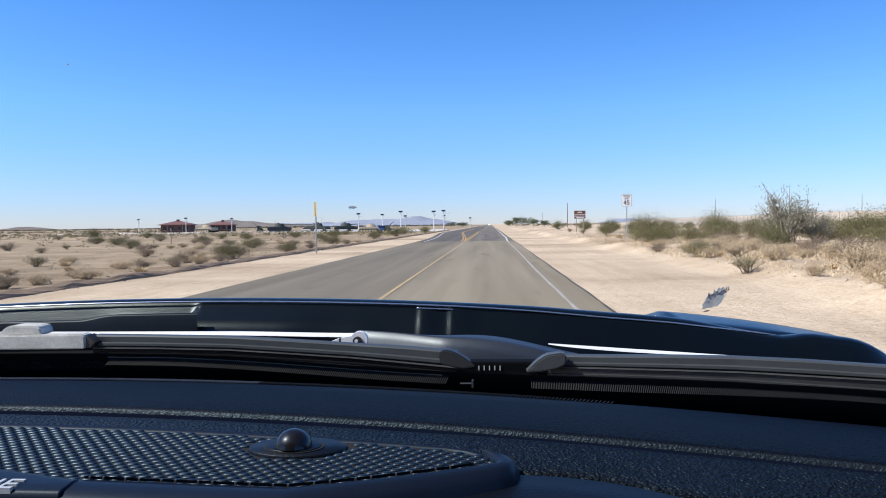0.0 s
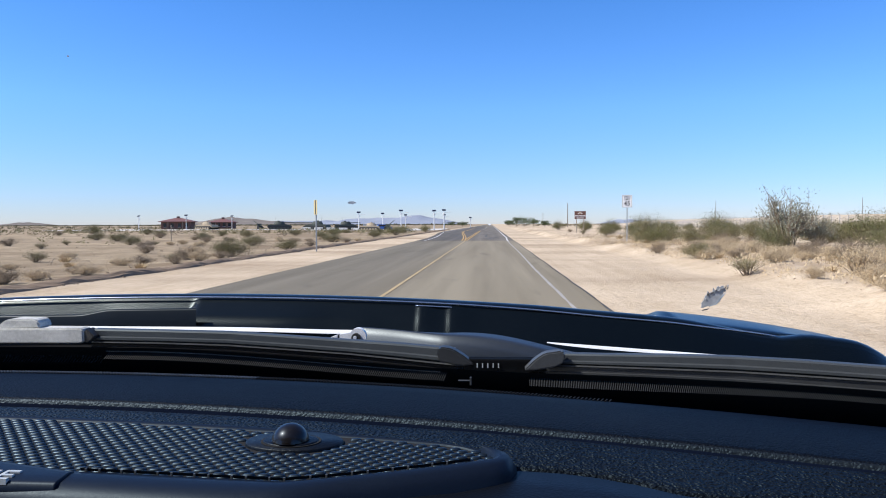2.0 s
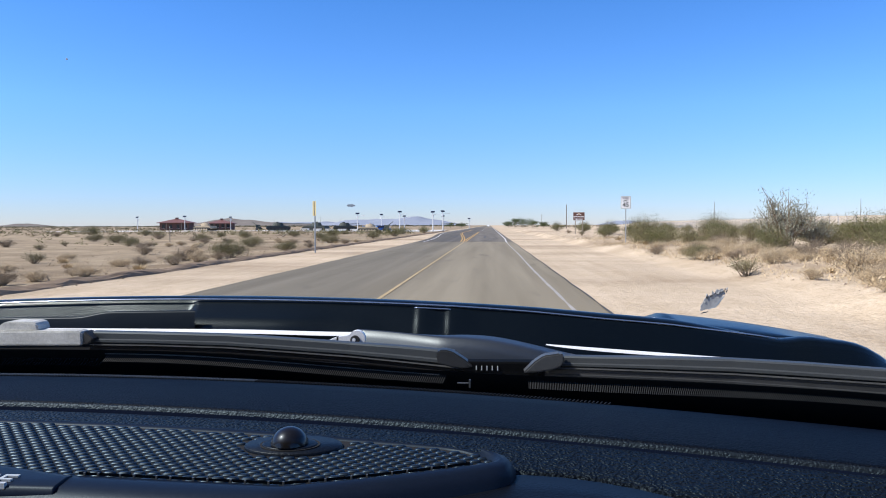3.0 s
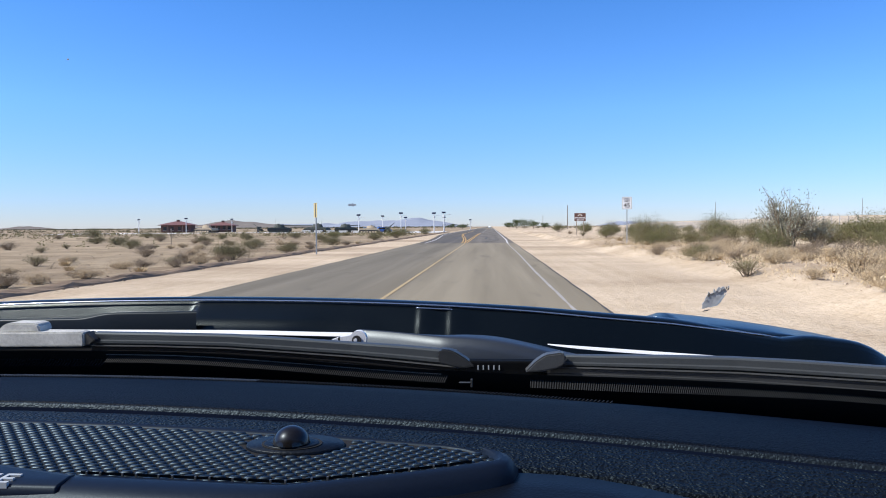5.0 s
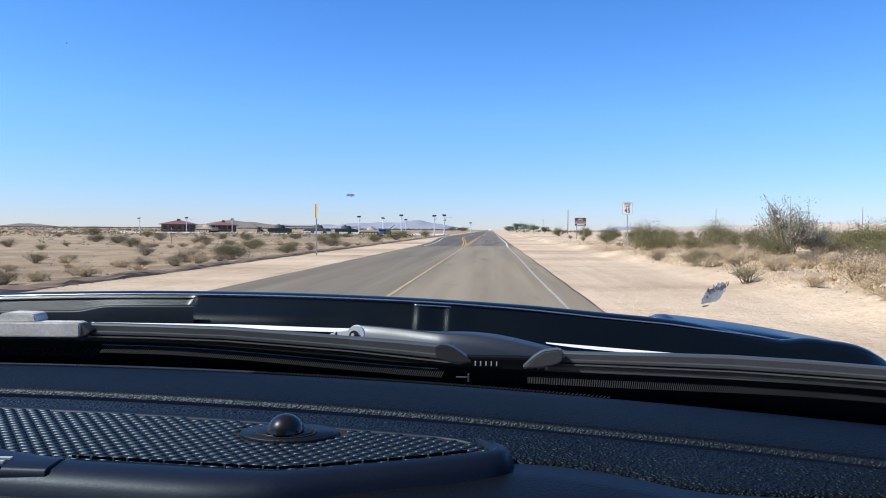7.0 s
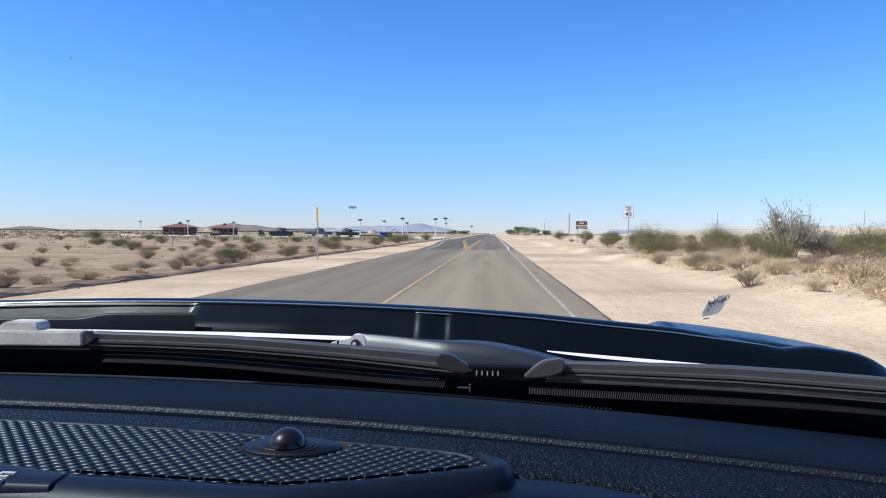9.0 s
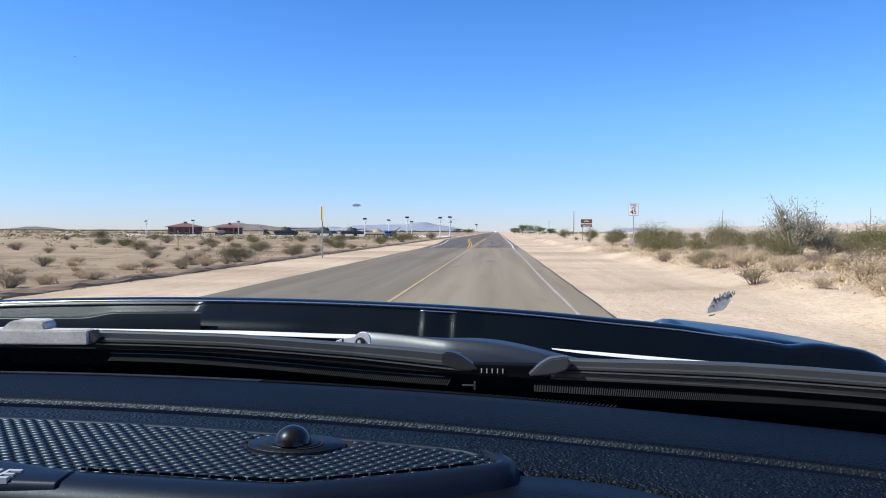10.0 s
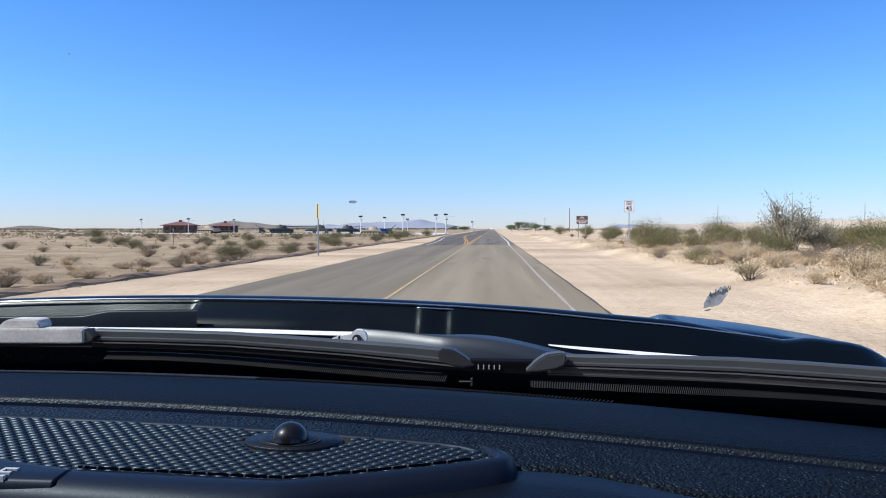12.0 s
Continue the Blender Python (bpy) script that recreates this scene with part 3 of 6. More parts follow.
scrub_band("distant_scrub", "dark green scrub along the far plain", 7000, (-2600, -60), (800, 2300), 2.6, 11)
scrub_band("distant_scrub", "dark green scrub along the far plain", 500, (20, 300), (330, 900), 1.6, 12)
scrub_band("distant_scrub", "dark line of scrub beyond the yard", 700, (-460, -128), (280, 420), 1.0, 15)
scrub_band("low_brush", "low dry brush dotted over the plain", 260, (-160, -30), (60, 240), 0.55, 13, LEAF_OLIVE)
scrub_band("low_brush", "low olive-brown brush in front of the yard", 330, (-150, -15), (110, 184), 0.85, 16, LEAF_OLIVE)
scrub_band("low_brush", "low olive-brown brush in front of the yard", 200, (-150, -15), (90, 184), 0.7, 17, LEAF_DRY)
scrub_band("dry_stubble", "dry tan stubble and dead weeds along the sandy bank", 1900, (7.3, 16), (9, 60), 0.22, 18, STRAW, 0.16)
scrub_band("dry_stubble", "dry brown stubble along the sandy bank", 700, (7.6, 17), (9, 80), 0.24, 19, LEAF_DRY, 0.16)
scrub_band("dry_stubble", "dry brown weeds beyond the berm", 200, (-22, -11.9), (10, 90), 0.22, 20, LEAF_DRY, 0.16)
scrub_band("low_brush", "low dry brush dotted over the sand", 260, (24, 60), (40, 170), 0.55, 14, LEAF_DRY)

# ---- plants ----
def shrub(name, label, seed, width, height, leaf, leaves, blade, stems=16, clump=0.085, thick=1.0, bark=TWIG):
    """A desert shrub: splayed stems that fork, with small leaves in loose clumps along them."""
    r = random.Random(seed)
    top = thing(name, label, "shrub", "roadside shrubs")
    wood = bmesh.new()
    tips = []
    for i in range(stems):
        a = r.uniform(0, math.tau)
        lean = r.uniform(0.1, 1.0) ** 0.7
        reach = width * 0.5 * lean
        h = height * r.uniform(0.55, 1.0) * (1.08 - 0.62 * lean)
        p0 = Vector((r.uniform(-0.08, 0.08) * width, r.uniform(-0.08, 0.08) * width, -0.04))
        p2 = Vector((math.cos(a) * reach, math.sin(a) * reach, h))
        p1 = p0.lerp(p2, 0.5) + Vector((r.uniform(-0.06, 0.06) * width, r.uniform(-0.06, 0.06) * width, 0.10 * height))
        rad = (0.010 + 0.008 * r.random()) * thick
        add_tube(wood, [p0, p1, p2], [rad, rad * 0.7, rad * 0.25], 4)
        tips.append((p1, p2))
        for _ in range(3):
            s = p1.lerp(p2, r.uniform(-0.3, 0.7))
            e = s + Vector((r.uniform(-1, 1) * width * 0.14, r.uniform(-1, 1) * width * 0.14, r.uniform(0.08, 0.28) * height))
            add_tube(wood, [s, e], [rad * 0.5, rad * 0.2], 3)
            tips.append((s, e))
    part("stem_tangle", wood, bark, top)
    verts, faces = [], []
    clumps = [s.lerp(e, r.uniform(-0.25, 1.05)) for s, e in tips for _ in range(3)]
    for _ in range(leaves):
        c = r.choice(clumps)
        g = clump * width
        p = c + Vector((r.gauss(0, g), r.gauss(0, g), r.gauss(0, g * 0.9)))
        if p.z < 0.02:
            p.z = abs(p.z) * 0.5 + 0.02
        d = Vector((r.uniform(-1, 1), r.uniform(-1, 1), r.uniform(0.1, 1.4))).normalized()
        w = d.orthogonal().normalized()
        w.rotate(Matrix.Rotation(r.uniform(0, math.tau), 3, d))
        q = blade * r.uniform(0.6, 1.4)
        b = len(verts)
        verts += [p, p + d * q + w * q * 0.32, p + d * q * 2.1, p + d * q - w * q * 0.32]
        faces.append((b, b + 1, b + 2, b + 3))
    me = bpy.data.meshes.new("foliage")
    me.from_pydata(verts, [], faces)
    me.materials.append(leaf)
    ob = new("foliage", me)
    ob.parent = top
    return top


def tuft(seed, blades, width, height, label="pale dry grass tuft on the sand"):
    r = random.Random(seed)
    top = thing("grass_tuft", label, "grass", "dry grass tufts")
    verts, faces = [], []
    for _ in range(blades):
        a = r.uniform(0, math.tau)
        s = r.random() ** 0.7
        x, y = math.cos(a) * width * 0.22 * s, math.sin(a) * width * 0.22 * s
        ex, ey = x + math.cos(a) * width * 0.4 * s + r.gauss(0, 0.06 * width), y + math.sin(a) * width * 0.4 * s + r.gauss(0, 0.06 * width)
        h = height * r.uniform(0.4, 1.0)
        w = 0.006
        t = (-math.sin(a) * w, math.cos(a) * w)
        b = len(verts)
        verts += [(x - t[0], y - t[1], -0.02), (x + t[0], y + t[1], -0.02), ((x + ex) / 2 + t[0], (y + ey) / 2 + t[1], h * 0.65), ((x + ex) / 2 - t[0], (y + ey) / 2 - t[1], h * 0.65), (ex, ey, h)]
        faces += [(b, b + 1, b + 2, b + 3), (b + 3, b + 2, b + 4)]
    me = bpy.data.meshes.new("grass")
    me.from_pydata(verts, [], faces)
    me.materials.append(STRAW)
    ob = new("grass", me)
    ob.parent = top
    return top


KINDS = {
    "creosote": shrub("creosote_shrub", "green creosote shrub with thin brown stems", 21, 2.2, 1.5, LEAF_GREEN, 8600, 0.026, 30),
    "olive": shrub("desert_shrub", "olive-brown desert shrub, half dry", 22, 1.9, 1.0, LEAF_OLIVE, 6600, 0.0235, 28),
    "dry": shrub("dry_bush", "dry brown twiggy bush", 23, 1.3, 0.75, LEAF_DRY, 3400, 0.018, 30),
    "tall": shrub("tall_desert_shrub", "tall grey-green shrub with open airy branches", 24, 3.0, 3.0, LEAF_GREY, 4600, 0.046, 38, 0.045, 2.0),
    "small": shrub("small_desert_shrub", "small green-brown shrub on the sand", 25, 1.1, 0.75, LEAF_OLIVE, 1300, 0.024, 20),
    "straw": shrub("bleached_brush", "soft mound of bleached tan brush on the sand", 26, 1.25, 0.62, STRAW, 4200, 0.018, 34, 0.080, 0.8, LEAF_DRY),
    "clump": tuft(27, 260, 0.7, 0.32, "low clump of bleached grass"),
}
for k, ob in enumerate(KINDS.values()):
    ob.matrix_basis = pose(19.0 + 2.2 * k, -34, ground_z(19.0 + 2.2 * k, -34))


def plant(kind, x, y, size=1.0, tall=1.0, turn=None):
    a = rng.uniform(0, 360) if turn is None else turn
    m = pose(x, y, ground_z(x, y) - 0.01, 0, 0, a) @ Matrix.Diagonal((size, size, size * tall, 1))
    return copy_thing(KINDS[kind], m)


# the brush to the right of the road, from near to far
def right_brush(rows):
    for k, x, y, s, tall in rows:
        bulk = 1.15 if 36 < y < 70 and k in ("olive", "creosote") else 1.0
        plant(k, x, y, s * bulk, tall * bulk)


def left_brush(rows):
    for k, x, y, s in rows:
        if 45 < y < 80 and x > -32 and k in ("creosote", "olive") and int(y) % 2 == 0:
            continue
        plant("olive" if k == "creosote" and y < 100 else k, x, y, s * 1.08, 0.72)


right_brush((
    ("olive", 9.3, 41.0, 1.25, 1.05), ("creosote", 8.9, 38.5, 0.75, 0.8), ("olive", 7.9, 27.0, 0.80, 0.85), ("dry", 8.7, 28.2, 0.7, 0.8), ("small", 7.1, 19.8, 0.95, 0.95), ("tall", 15.2, 37.0, 1.25, 0.92), ("tall", 17.0, 37.6, 0.8, 0.8),
    ("dry", 12.6, 39.0, 1.2, 0.9), ("olive", 11.9, 43.0, 1.1, 0.7), ("olive", 14.3, 44.0, 1.3, 0.75), ("creosote", 17.2, 43.0, 1.2, 0.75), ("olive", 18.8, 41.0, 1.4, 0.8), ("creosote", 20.6, 40.0, 1.3, 0.8), ("olive", 22.4, 41.5, 1.4, 0.8),
    ("creosote", 24.0, 43.0, 1.4, 0.8), ("olive", 19.6, 37.0, 1.0, 0.7), ("olive", 21.6, 46.0, 1.5, 0.8), ("dry", 16.5, 41.0, 1.3, 0.8), ("olive", 26.0, 46.0, 1.5, 0.8), ("creosote", 28.5, 50.0, 1.5, 0.8)))
right_brush((
    ("small", 15.6, 28.2, 1.1, 0.9), ("dry", 13.6, 31.0, 0.8, 0.7), ("olive", 10.4, 50.0, 1.1, 0.8), ("olive", 13.0, 52.0, 1.3, 0.7), ("dry", 15.4, 54.0, 1.4, 0.8), ("creosote", 17.5, 56.0, 1.4, 0.8), ("creosote", 13.0, 62.0, 1.2, 0.9),
    ("olive", 20.0, 55.0, 1.5, 0.8), ("dry", 18.0, 60.0, 1.4, 0.8), ("olive", 21.0, 62.0, 1.4, 0.8), ("creosote", 24.0, 58.0, 1.5, 0.8), ("olive", 30.0, 60.0, 1.4, 0.8), ("dry", 28.0, 64.0, 1.4, 0.8), ("olive", 33.0, 66.0, 1.5, 0.8),
    ("creosote", 11.5, 70.0, 1.1, 0.9), ("olive", 15.0, 72.0, 1.4, 0.8), ("creosote", 19.0, 76.0, 1.5, 0.8), ("olive", 24.0, 74.0, 1.5, 0.8), ("creosote", 29.0, 78.0, 1.5, 0.8), ("olive", 35.0, 82.0, 1.5, 0.8)))
right_brush((
    ("creosote", 40.0, 86.0, 1.5, 0.8), ("creosote", 15.0, 88.0, 1.3, 1.0), ("olive", 19.0, 92.0, 1.4, 1.0), ("small", 10.5, 80.0, 0.9, 1.0), ("dry", 11.0, 98.0, 0.8, 1.0), ("creosote", 17.0, 128.0, 1.5, 1.0), ("creosote", 14.5, 150.0, 1.5, 1.0),
    ("creosote", 19.5, 146.0, 1.4, 1.0), ("olive", 23.0, 130.0, 1.4, 1.0), ("olive", 27.0, 134.0, 1.5, 1.0), ("olive", 31.0, 126.0, 1.4, 1.0), ("dry", 27.0, 112.0, 1.3, 1.0), ("olive", 30.0, 108.0, 1.3, 1.0)))
for k, x, y, s in (
    ("straw", 7.6, 17.0, 0.55), ("straw", 8.6, 16.2, 0.6), ("straw", 9.2, 15.2, 0.6), ("dry", 9.9, 17.4, 0.6), ("straw", 10.4, 19.0, 0.6), ("straw", 12.9, 24.4, 0.8), ("straw", 10.9, 27.4, 0.6),
    ("straw", 15.8, 26.8, 0.8), ("dry", 14.2, 22.6, 0.8), ("straw", 11.8, 21.8, 0.6), ("dry", 11.6, 19.6, 0.6), ("dry", 10.8, 24.0, 0.6), ("clump", 8.6, 27.0, 0.8), ("clump", 9.2, 31.5, 0.9),
    ("clump", 12.6, 28.0, 1.1), ("clump", 14.5, 31.0, 1.2), ("clump", 13.6, 20.0, 1.0), ("clump", 16.8, 24.0, 1.1), ("clump", 9.0, 40.5, 1.1), ("clump", 9.8, 54.0, 1.2), ("clump", 10.2, 60.0, 1.2),
    ("clump", 9.0, 22.4, 0.8), ("clump", 8.8, 18.6, 0.7), ("clump", 10.9, 18.2, 0.8),):
    plant(k, x, y, s)
for k, x, y, s in (
    ("clump", 17.2, 21.0, 1.0), ("dry", 17.8, 26.0, 0.9),):
    plant(k, x, y, s)
for i in range(16):
    plant(("straw", "clump", "dry", "clump")[i % 4], rng.uniform(9.0, 17.5), rng.uniform(15.5, 31), rng.uniform(0.45, 0.8))
for k, x, y, s, tall in (
    ("straw", 7.9, 14.6, 0.9, 0.9), ("straw", 9.0, 17.6, 1.25, 1.0), ("straw", 10.2, 18.6, 1.1, 1.0), ("straw", 8.3, 21.0, 0.9, 0.8), ("straw", 9.4, 23.4, 1.1, 0.9), ("straw", 11.6, 19.2, 1.2, 0.9), ("straw", 8.1, 26.4, 0.9, 0.9),
    ("dry", 8.6, 15.6, 0.8, 0.8), ("dry", 10.6, 21.2, 1.1, 0.9), ("dry", 9.0, 29.0, 1.0, 0.8), ("dry", 7.8, 33.0, 0.9, 0.8), ("straw", 8.6, 36.0, 1.0, 0.8), ("straw", 10.4, 33.6, 1.2, 0.8), ("dry", 11.8, 26.4, 1.2, 0.9),
    ("creosote", 14.2, 25.4, 0.85, 0.95), ("creosote", 16.6, 27.6, 0.95, 0.9), ("creosote", 12.4, 31.6, 0.9, 1.0), ("dry", 13.2, 24.2, 1.1, 0.9), ("olive", 15.2, 22.0, 0.8, 0.9), ("straw", 13.6, 21.4, 1.1, 0.9)):
    plant(k, x, y, s, tall)
for i in range(26):
    y = 13.5 + i * 0.95
    plant("straw" if i % 4 else "dry", 7.7 + 0.06 * y + rng.uniform(-0.7, 3.2), y + rng.uniform(-0.6, 0.6), rng.uniform(0.7, 1.25), rng.uniform(0.7, 1.0))
for k, x, y, s, tall in (
    ("straw", 7.9, 11.4, 0.75, 0.8), ("dry", 8.5, 12.6, 0.7, 0.8), ("straw", 7.6, 10.1, 0.6, 0.7), ("clump", 7.2, 10.9, 0.8, 0.8), ("straw", 8.8, 11.0, 0.8, 0.9), ("clump", 6.9, 12.2, 0.7, 0.8), ("straw", 7.3, 13.2, 0.6, 0.7)):
    plant(k, x, y, s, tall)
for i in range(24):
    y = rng.uniform(40, 66)
    plant(("olive", "small", "dry", "olive")[i % 4], y * rng.uniform(0.29, 0.60), y, rng.uniform(0.7, 1.2), rng.uniform(0.6, 0.85))
# the brush to the left
left_brush((
    ("olive", -13.9, 36.5, 1.35), ("dry", -15.9, 35.5, 1.3), ("creosote", -18.5, 53.0, 1.2), ("dry", -21.0, 41.0, 1.2), ("olive", -25.5, 62.0, 1.3), ("creosote", -30.5, 57.0, 1.2), ("dry", -37.0, 51.0, 1.3),
    ("dry", -19.0, 24.5, 1.0), ("olive", -26.0, 33.0, 1.0), ("dry", -13.0, 28.0, 0.8), ("creosote", -40.0, 72.0, 1.3), ("olive", -47.0, 80.0, 1.4), ("dry", -13.1, 50.0, 0.9), ("olive", -33.0, 78.0, 1.3),
    ("dry", -13.4, 18.2, 0.95), ("small", -14.8, 31.5, 0.8), ("clump", -13.0, 25.0, 1.0), ("olive", -15.0, 46.5, 1.0), ("olive", -12.9, 43.5, 0.95), ("dry", -16.5, 43.0, 1.1), ("olive", -14.6, 63.0, 1.15),
    ("creosote", -13.4, 62.0, 0.85), ("dry", -12.2, 58.0, 0.9), ("olive", -24.0, 52.0, 1.0),))
left_brush((
    ("creosote", -19.5, 74.0, 1.0), ("olive", -22.0, 90.0, 1.3), ("olive", -16.0, 95.0, 1.2), ("creosote", -14.2, 104.0, 1.4), ("olive", -18.5, 110.0, 1.3), ("creosote", -24.0, 106.0, 1.3), ("olive", -28.5, 100.0, 1.3),
    ("olive", -33.0, 92.0, 1.3), ("creosote", -38.0, 96.0, 1.2), ("dry", -43.0, 88.0, 1.4), ("olive", -48.0, 98.0, 1.3), ("olive", -21.0, 130.0, 1.4), ("creosote", -17.0, 136.0, 1.5), ("creosote", -15.0, 160.0, 1.5),
    ("olive", -27.0, 128.0, 1.3), ("olive", -56.0, 110.0, 1.4), ("dry", -62.0, 96.0, 1.3), ("creosote", -70.0, 118.0, 1.5), ("small", -31.0, 46.0, 0.9), ("small", -38.0, 60.0, 0.9), ("dry", -34.0, 38.0, 0.8),
    ("clump", -17.0, 27.0, 1.0), ("clump", -21.0, 33.0, 1.1), ("small", -22.5, 36.0, 0.7),))
left_brush((
    ("dry", -27.0, 70.0, 1.0),))
# low bleached mounds and dry bushes beyond the berm
for i in range(44):
    y = 16 + i * 1.5
    plant(("straw", "dry", "straw", "small")[i % 4], -12.6 - 0.28 * y * rng.random() - rng.random(), y + rng.uniform(-1, 1), rng.uniform(0.7, 1.2), rng.uniform(0.55, 0.8))
# more of the same along the stretch already driven
for i in range(46):
    y = -250 + i * 5.2
    plant(rng.choice(("creosote", "creosote", "olive", "dry", "straw")), rng.uniform(10, 24), y + rng.uniform(-2, 2), rng.uniform(0.8, 1.3))
    if i % 2:
        plant(rng.choice(("creosote", "olive", "dry")), -rng.uniform(13.5, 32), y + rng.uniform(-2, 2), rng.uniform(0.7, 1.1))


def far_tree(x, y, w, h, seed):
    """A low desert tree far down the road."""
    r = random.Random(seed)
    top = thing("desert_tree", "dark green desert tree far down the road", "tree", "far trees", at=pose(x, y, ground_z(x, y)))
    wood = tube([(0, 0, -0.1), (0.1, 0, h * 0.3), (0.0, 0.1, h * 0.5)], [0.16, 0.13, 0.08], 6)
    for k in range(6):
        a = k * math.tau / 6 + r.random()
        add_tube(wood, [(0.05, 0, h * 0.35), (math.cos(a) * w * 0.32, math.sin(a) * w * 0.32, h * 0.72)], [0.07, 0.03], 4)
    part("trunk", wood, TWIG, top)
    verts, faces = [], []
    cl = [(r.gauss(0, 0.22) * w, r.gauss(0, 0.22) * w, h * r.uniform(0.38, 0.92)) for _ in range(26)]
    for _ in range(1500):
        c = r.choice(cl)
        p = Vector(c) + Vector((r.gauss(0, 0.09) * w, r.gauss(0, 0.09) * w, r.gauss(0, 0.08) * h))
        q = 0.16 * r.uniform(0.5, 1.3)
        d = Vector((r.uniform(-1, 1), r.uniform(-1, 1), r.uniform(-1, 1))).normalized() * q
        e = d.orthogonal().normalized() * q * 0.7
        b = len(verts)
        verts += [p - d, p + e, p + d, p - e]
        faces.append((b, b + 1, b + 2, b + 3))
    me = bpy.data.meshes.new("crown")
    me.from_pydata(verts, [], faces)
    me.materials.append(TREE_LEAF)
    ob = new("crown", me)
    ob.parent = top


for i, (x, y, w, h) in enumerate(((12, 330, 7, 4.2), (16, 336, 8, 4.6), (21, 345, 7, 3.8), (9.5, 350, 5, 3.0), (26, 340, 6, 3.0), (-17, 420, 7, 3.0), (-24, 430, 8, 3.2))):
    far_tree(x, y, w, h, 40 + i)

# ---- roadside signs, poles and fence ----
def plate_outline(w, h, r, n=5):
    pts = []
    for cx, cy, a0 in ((w / 2 - r, h / 2 - r, 0), (-w / 2 + r, h / 2 - r, 90), (-w / 2 + r, -h / 2 + r, 180), (w / 2 - r, -h / 2 + r, 270)):
        for k in range(n):
            a = radians(a0 + 90 * k / (n - 1))
            pts.append((cx + r * math.cos(a), cy + r * math.sin(a)))
    return pts


def speed_sign(x, y):
    s = thing("speed_limit_sign", "white speed limit sign with black lettering on a thin steel post", "road sign", at=pose(x, y, ground_z(x, y), 0, 0, -15))
    part("post", box(-0.03, 0.03, 0.012, 0.06, -0.2, 3.05, 0.004), STEEL, s, "thin galvanised post")
    plate = part("sign_plate", upright(prism(plate_outline(0.64, 0.80, 0.04), 0, 0.006), Matrix.Translation((0, 0.006, 2.72))), SIGN_WHITE, s, "white sheet with rounded corners")
    for w, h in ((0.60, 0.76),):
        rim = bmesh.new()
        for a, b, c, d in ((-w / 2, w / 2, h / 2 - 0.014, h / 2), (-w / 2, w / 2, -h / 2, -h / 2 + 0.014), (-w / 2, -w / 2 + 0.014, -h / 2 + 0.014, h / 2 - 0.014), (w / 2 - 0.014, w / 2, -h / 2 + 0.014, h / 2 - 0.014)):
            add_box(rim, a, b, -0.003, 0, 2.72 + c, 2.72 + d)
        part("border", rim, INK, plate, "black border")
    for words, size, z in (("SPEED", 0.155, 2.98), ("LIMIT", 0.155, 2.83), ("45", 0.40, 2.56)):
        bm = text_mesh(words, size)
        part("lettering", upright(bm, Matrix.Translation((0, -0.002, z)) @ Matrix.Diagonal((1.0, 1, 1.05, 1))), INK, plate, "black " + words)
    for z in (2.42, 3.02):
        part("bolt", upright(prism(plate_outline(0.024, 0.024, 0.011), 0, 0.008), Matrix.Translation((0, -0.001, z))), STEEL, s)
    return s


def brown_sign(x, y):
    s = thing("brown_direction_sign", "brown direction sign with white arrow on two wooden posts", "road sign", at=pose(x, y, ground_z(x, y), 0, 0, -12))
    for px in (-0.46, 0.46):
        part("post", box(px - 0.05, px + 0.05, 0.02, 0.12, -0.4, 2.55, 0.008), POST_WOOD, s, "weathered wooden post")
    base = part("sign_plate", upright(prism(plate_outline(1.46, 1.06, 0.03), 0, 0.012), Matrix.Translation((0, 0.012, 2.28))), SIGN_WHITE, s, "pale sign border")
    part("upper_panel", upright(prism(plate_outline(1.42, 0.70, 0.02), 0, 0.006), Matrix.Translation((0, -0.001, 2.44))), SIGN_BROWN, base, "brown panel with emblem")
    part("arrow_panel", upright(prism(plate_outline(1.42, 0.27, 0.02), 0, 0.006), Matrix.Translation((0, -0.001, 1.915))), SIGN_BROWN, base, "brown panel with arrow")
    arrow = [(-0.50, 0), (-0.24, 0.085), (-0.24, 0.035), (0.50, 0.035), (0.50, -0.035), (-0.24, -0.035), (-0.24, -0.085)]
    part("arrow", upright(prism(arrow, 0, 0.004), Matrix.Translation((0, -0.008, 1.915))), SIGN_WHITE, base, "white arrow pointing left")
    ring = [(0.13 * math.cos(k * math.tau / 20), 0.13 * math.sin(k * math.tau / 20)) for k in range(20)]
    part("emblem", upright(prism(ring, 0, 0.004), Matrix.Translation((0, -0.008, 2.60))), STONE, base, "pale round emblem")
    for k in (-1, 1):
        wing = [(k * 0.14, 0.0), (k * 0.27, -0.06), (k * 0.30, -0.15), (k * 0.22, -0.15), (k * 0.13, -0.09)]
        part("emblem_wing", upright(prism(wing, 0, 0.004), Matrix.Translation((0, -0.008, 2.60))), SIGN_WHITE, base, "white side of the emblem")
    for x0, x1, z0, z1 in ((-0.68, -0.24, 2.215, 2.285), (-0.19, 0.23, 2.215, 2.285), (0.28, 0.68, 2.215, 2.285)):
        part("word_bar", box(x0, x1, -0.010, -0.007, z0, z1), SIGN_WHITE, base, "white bar of lettering")
    return s


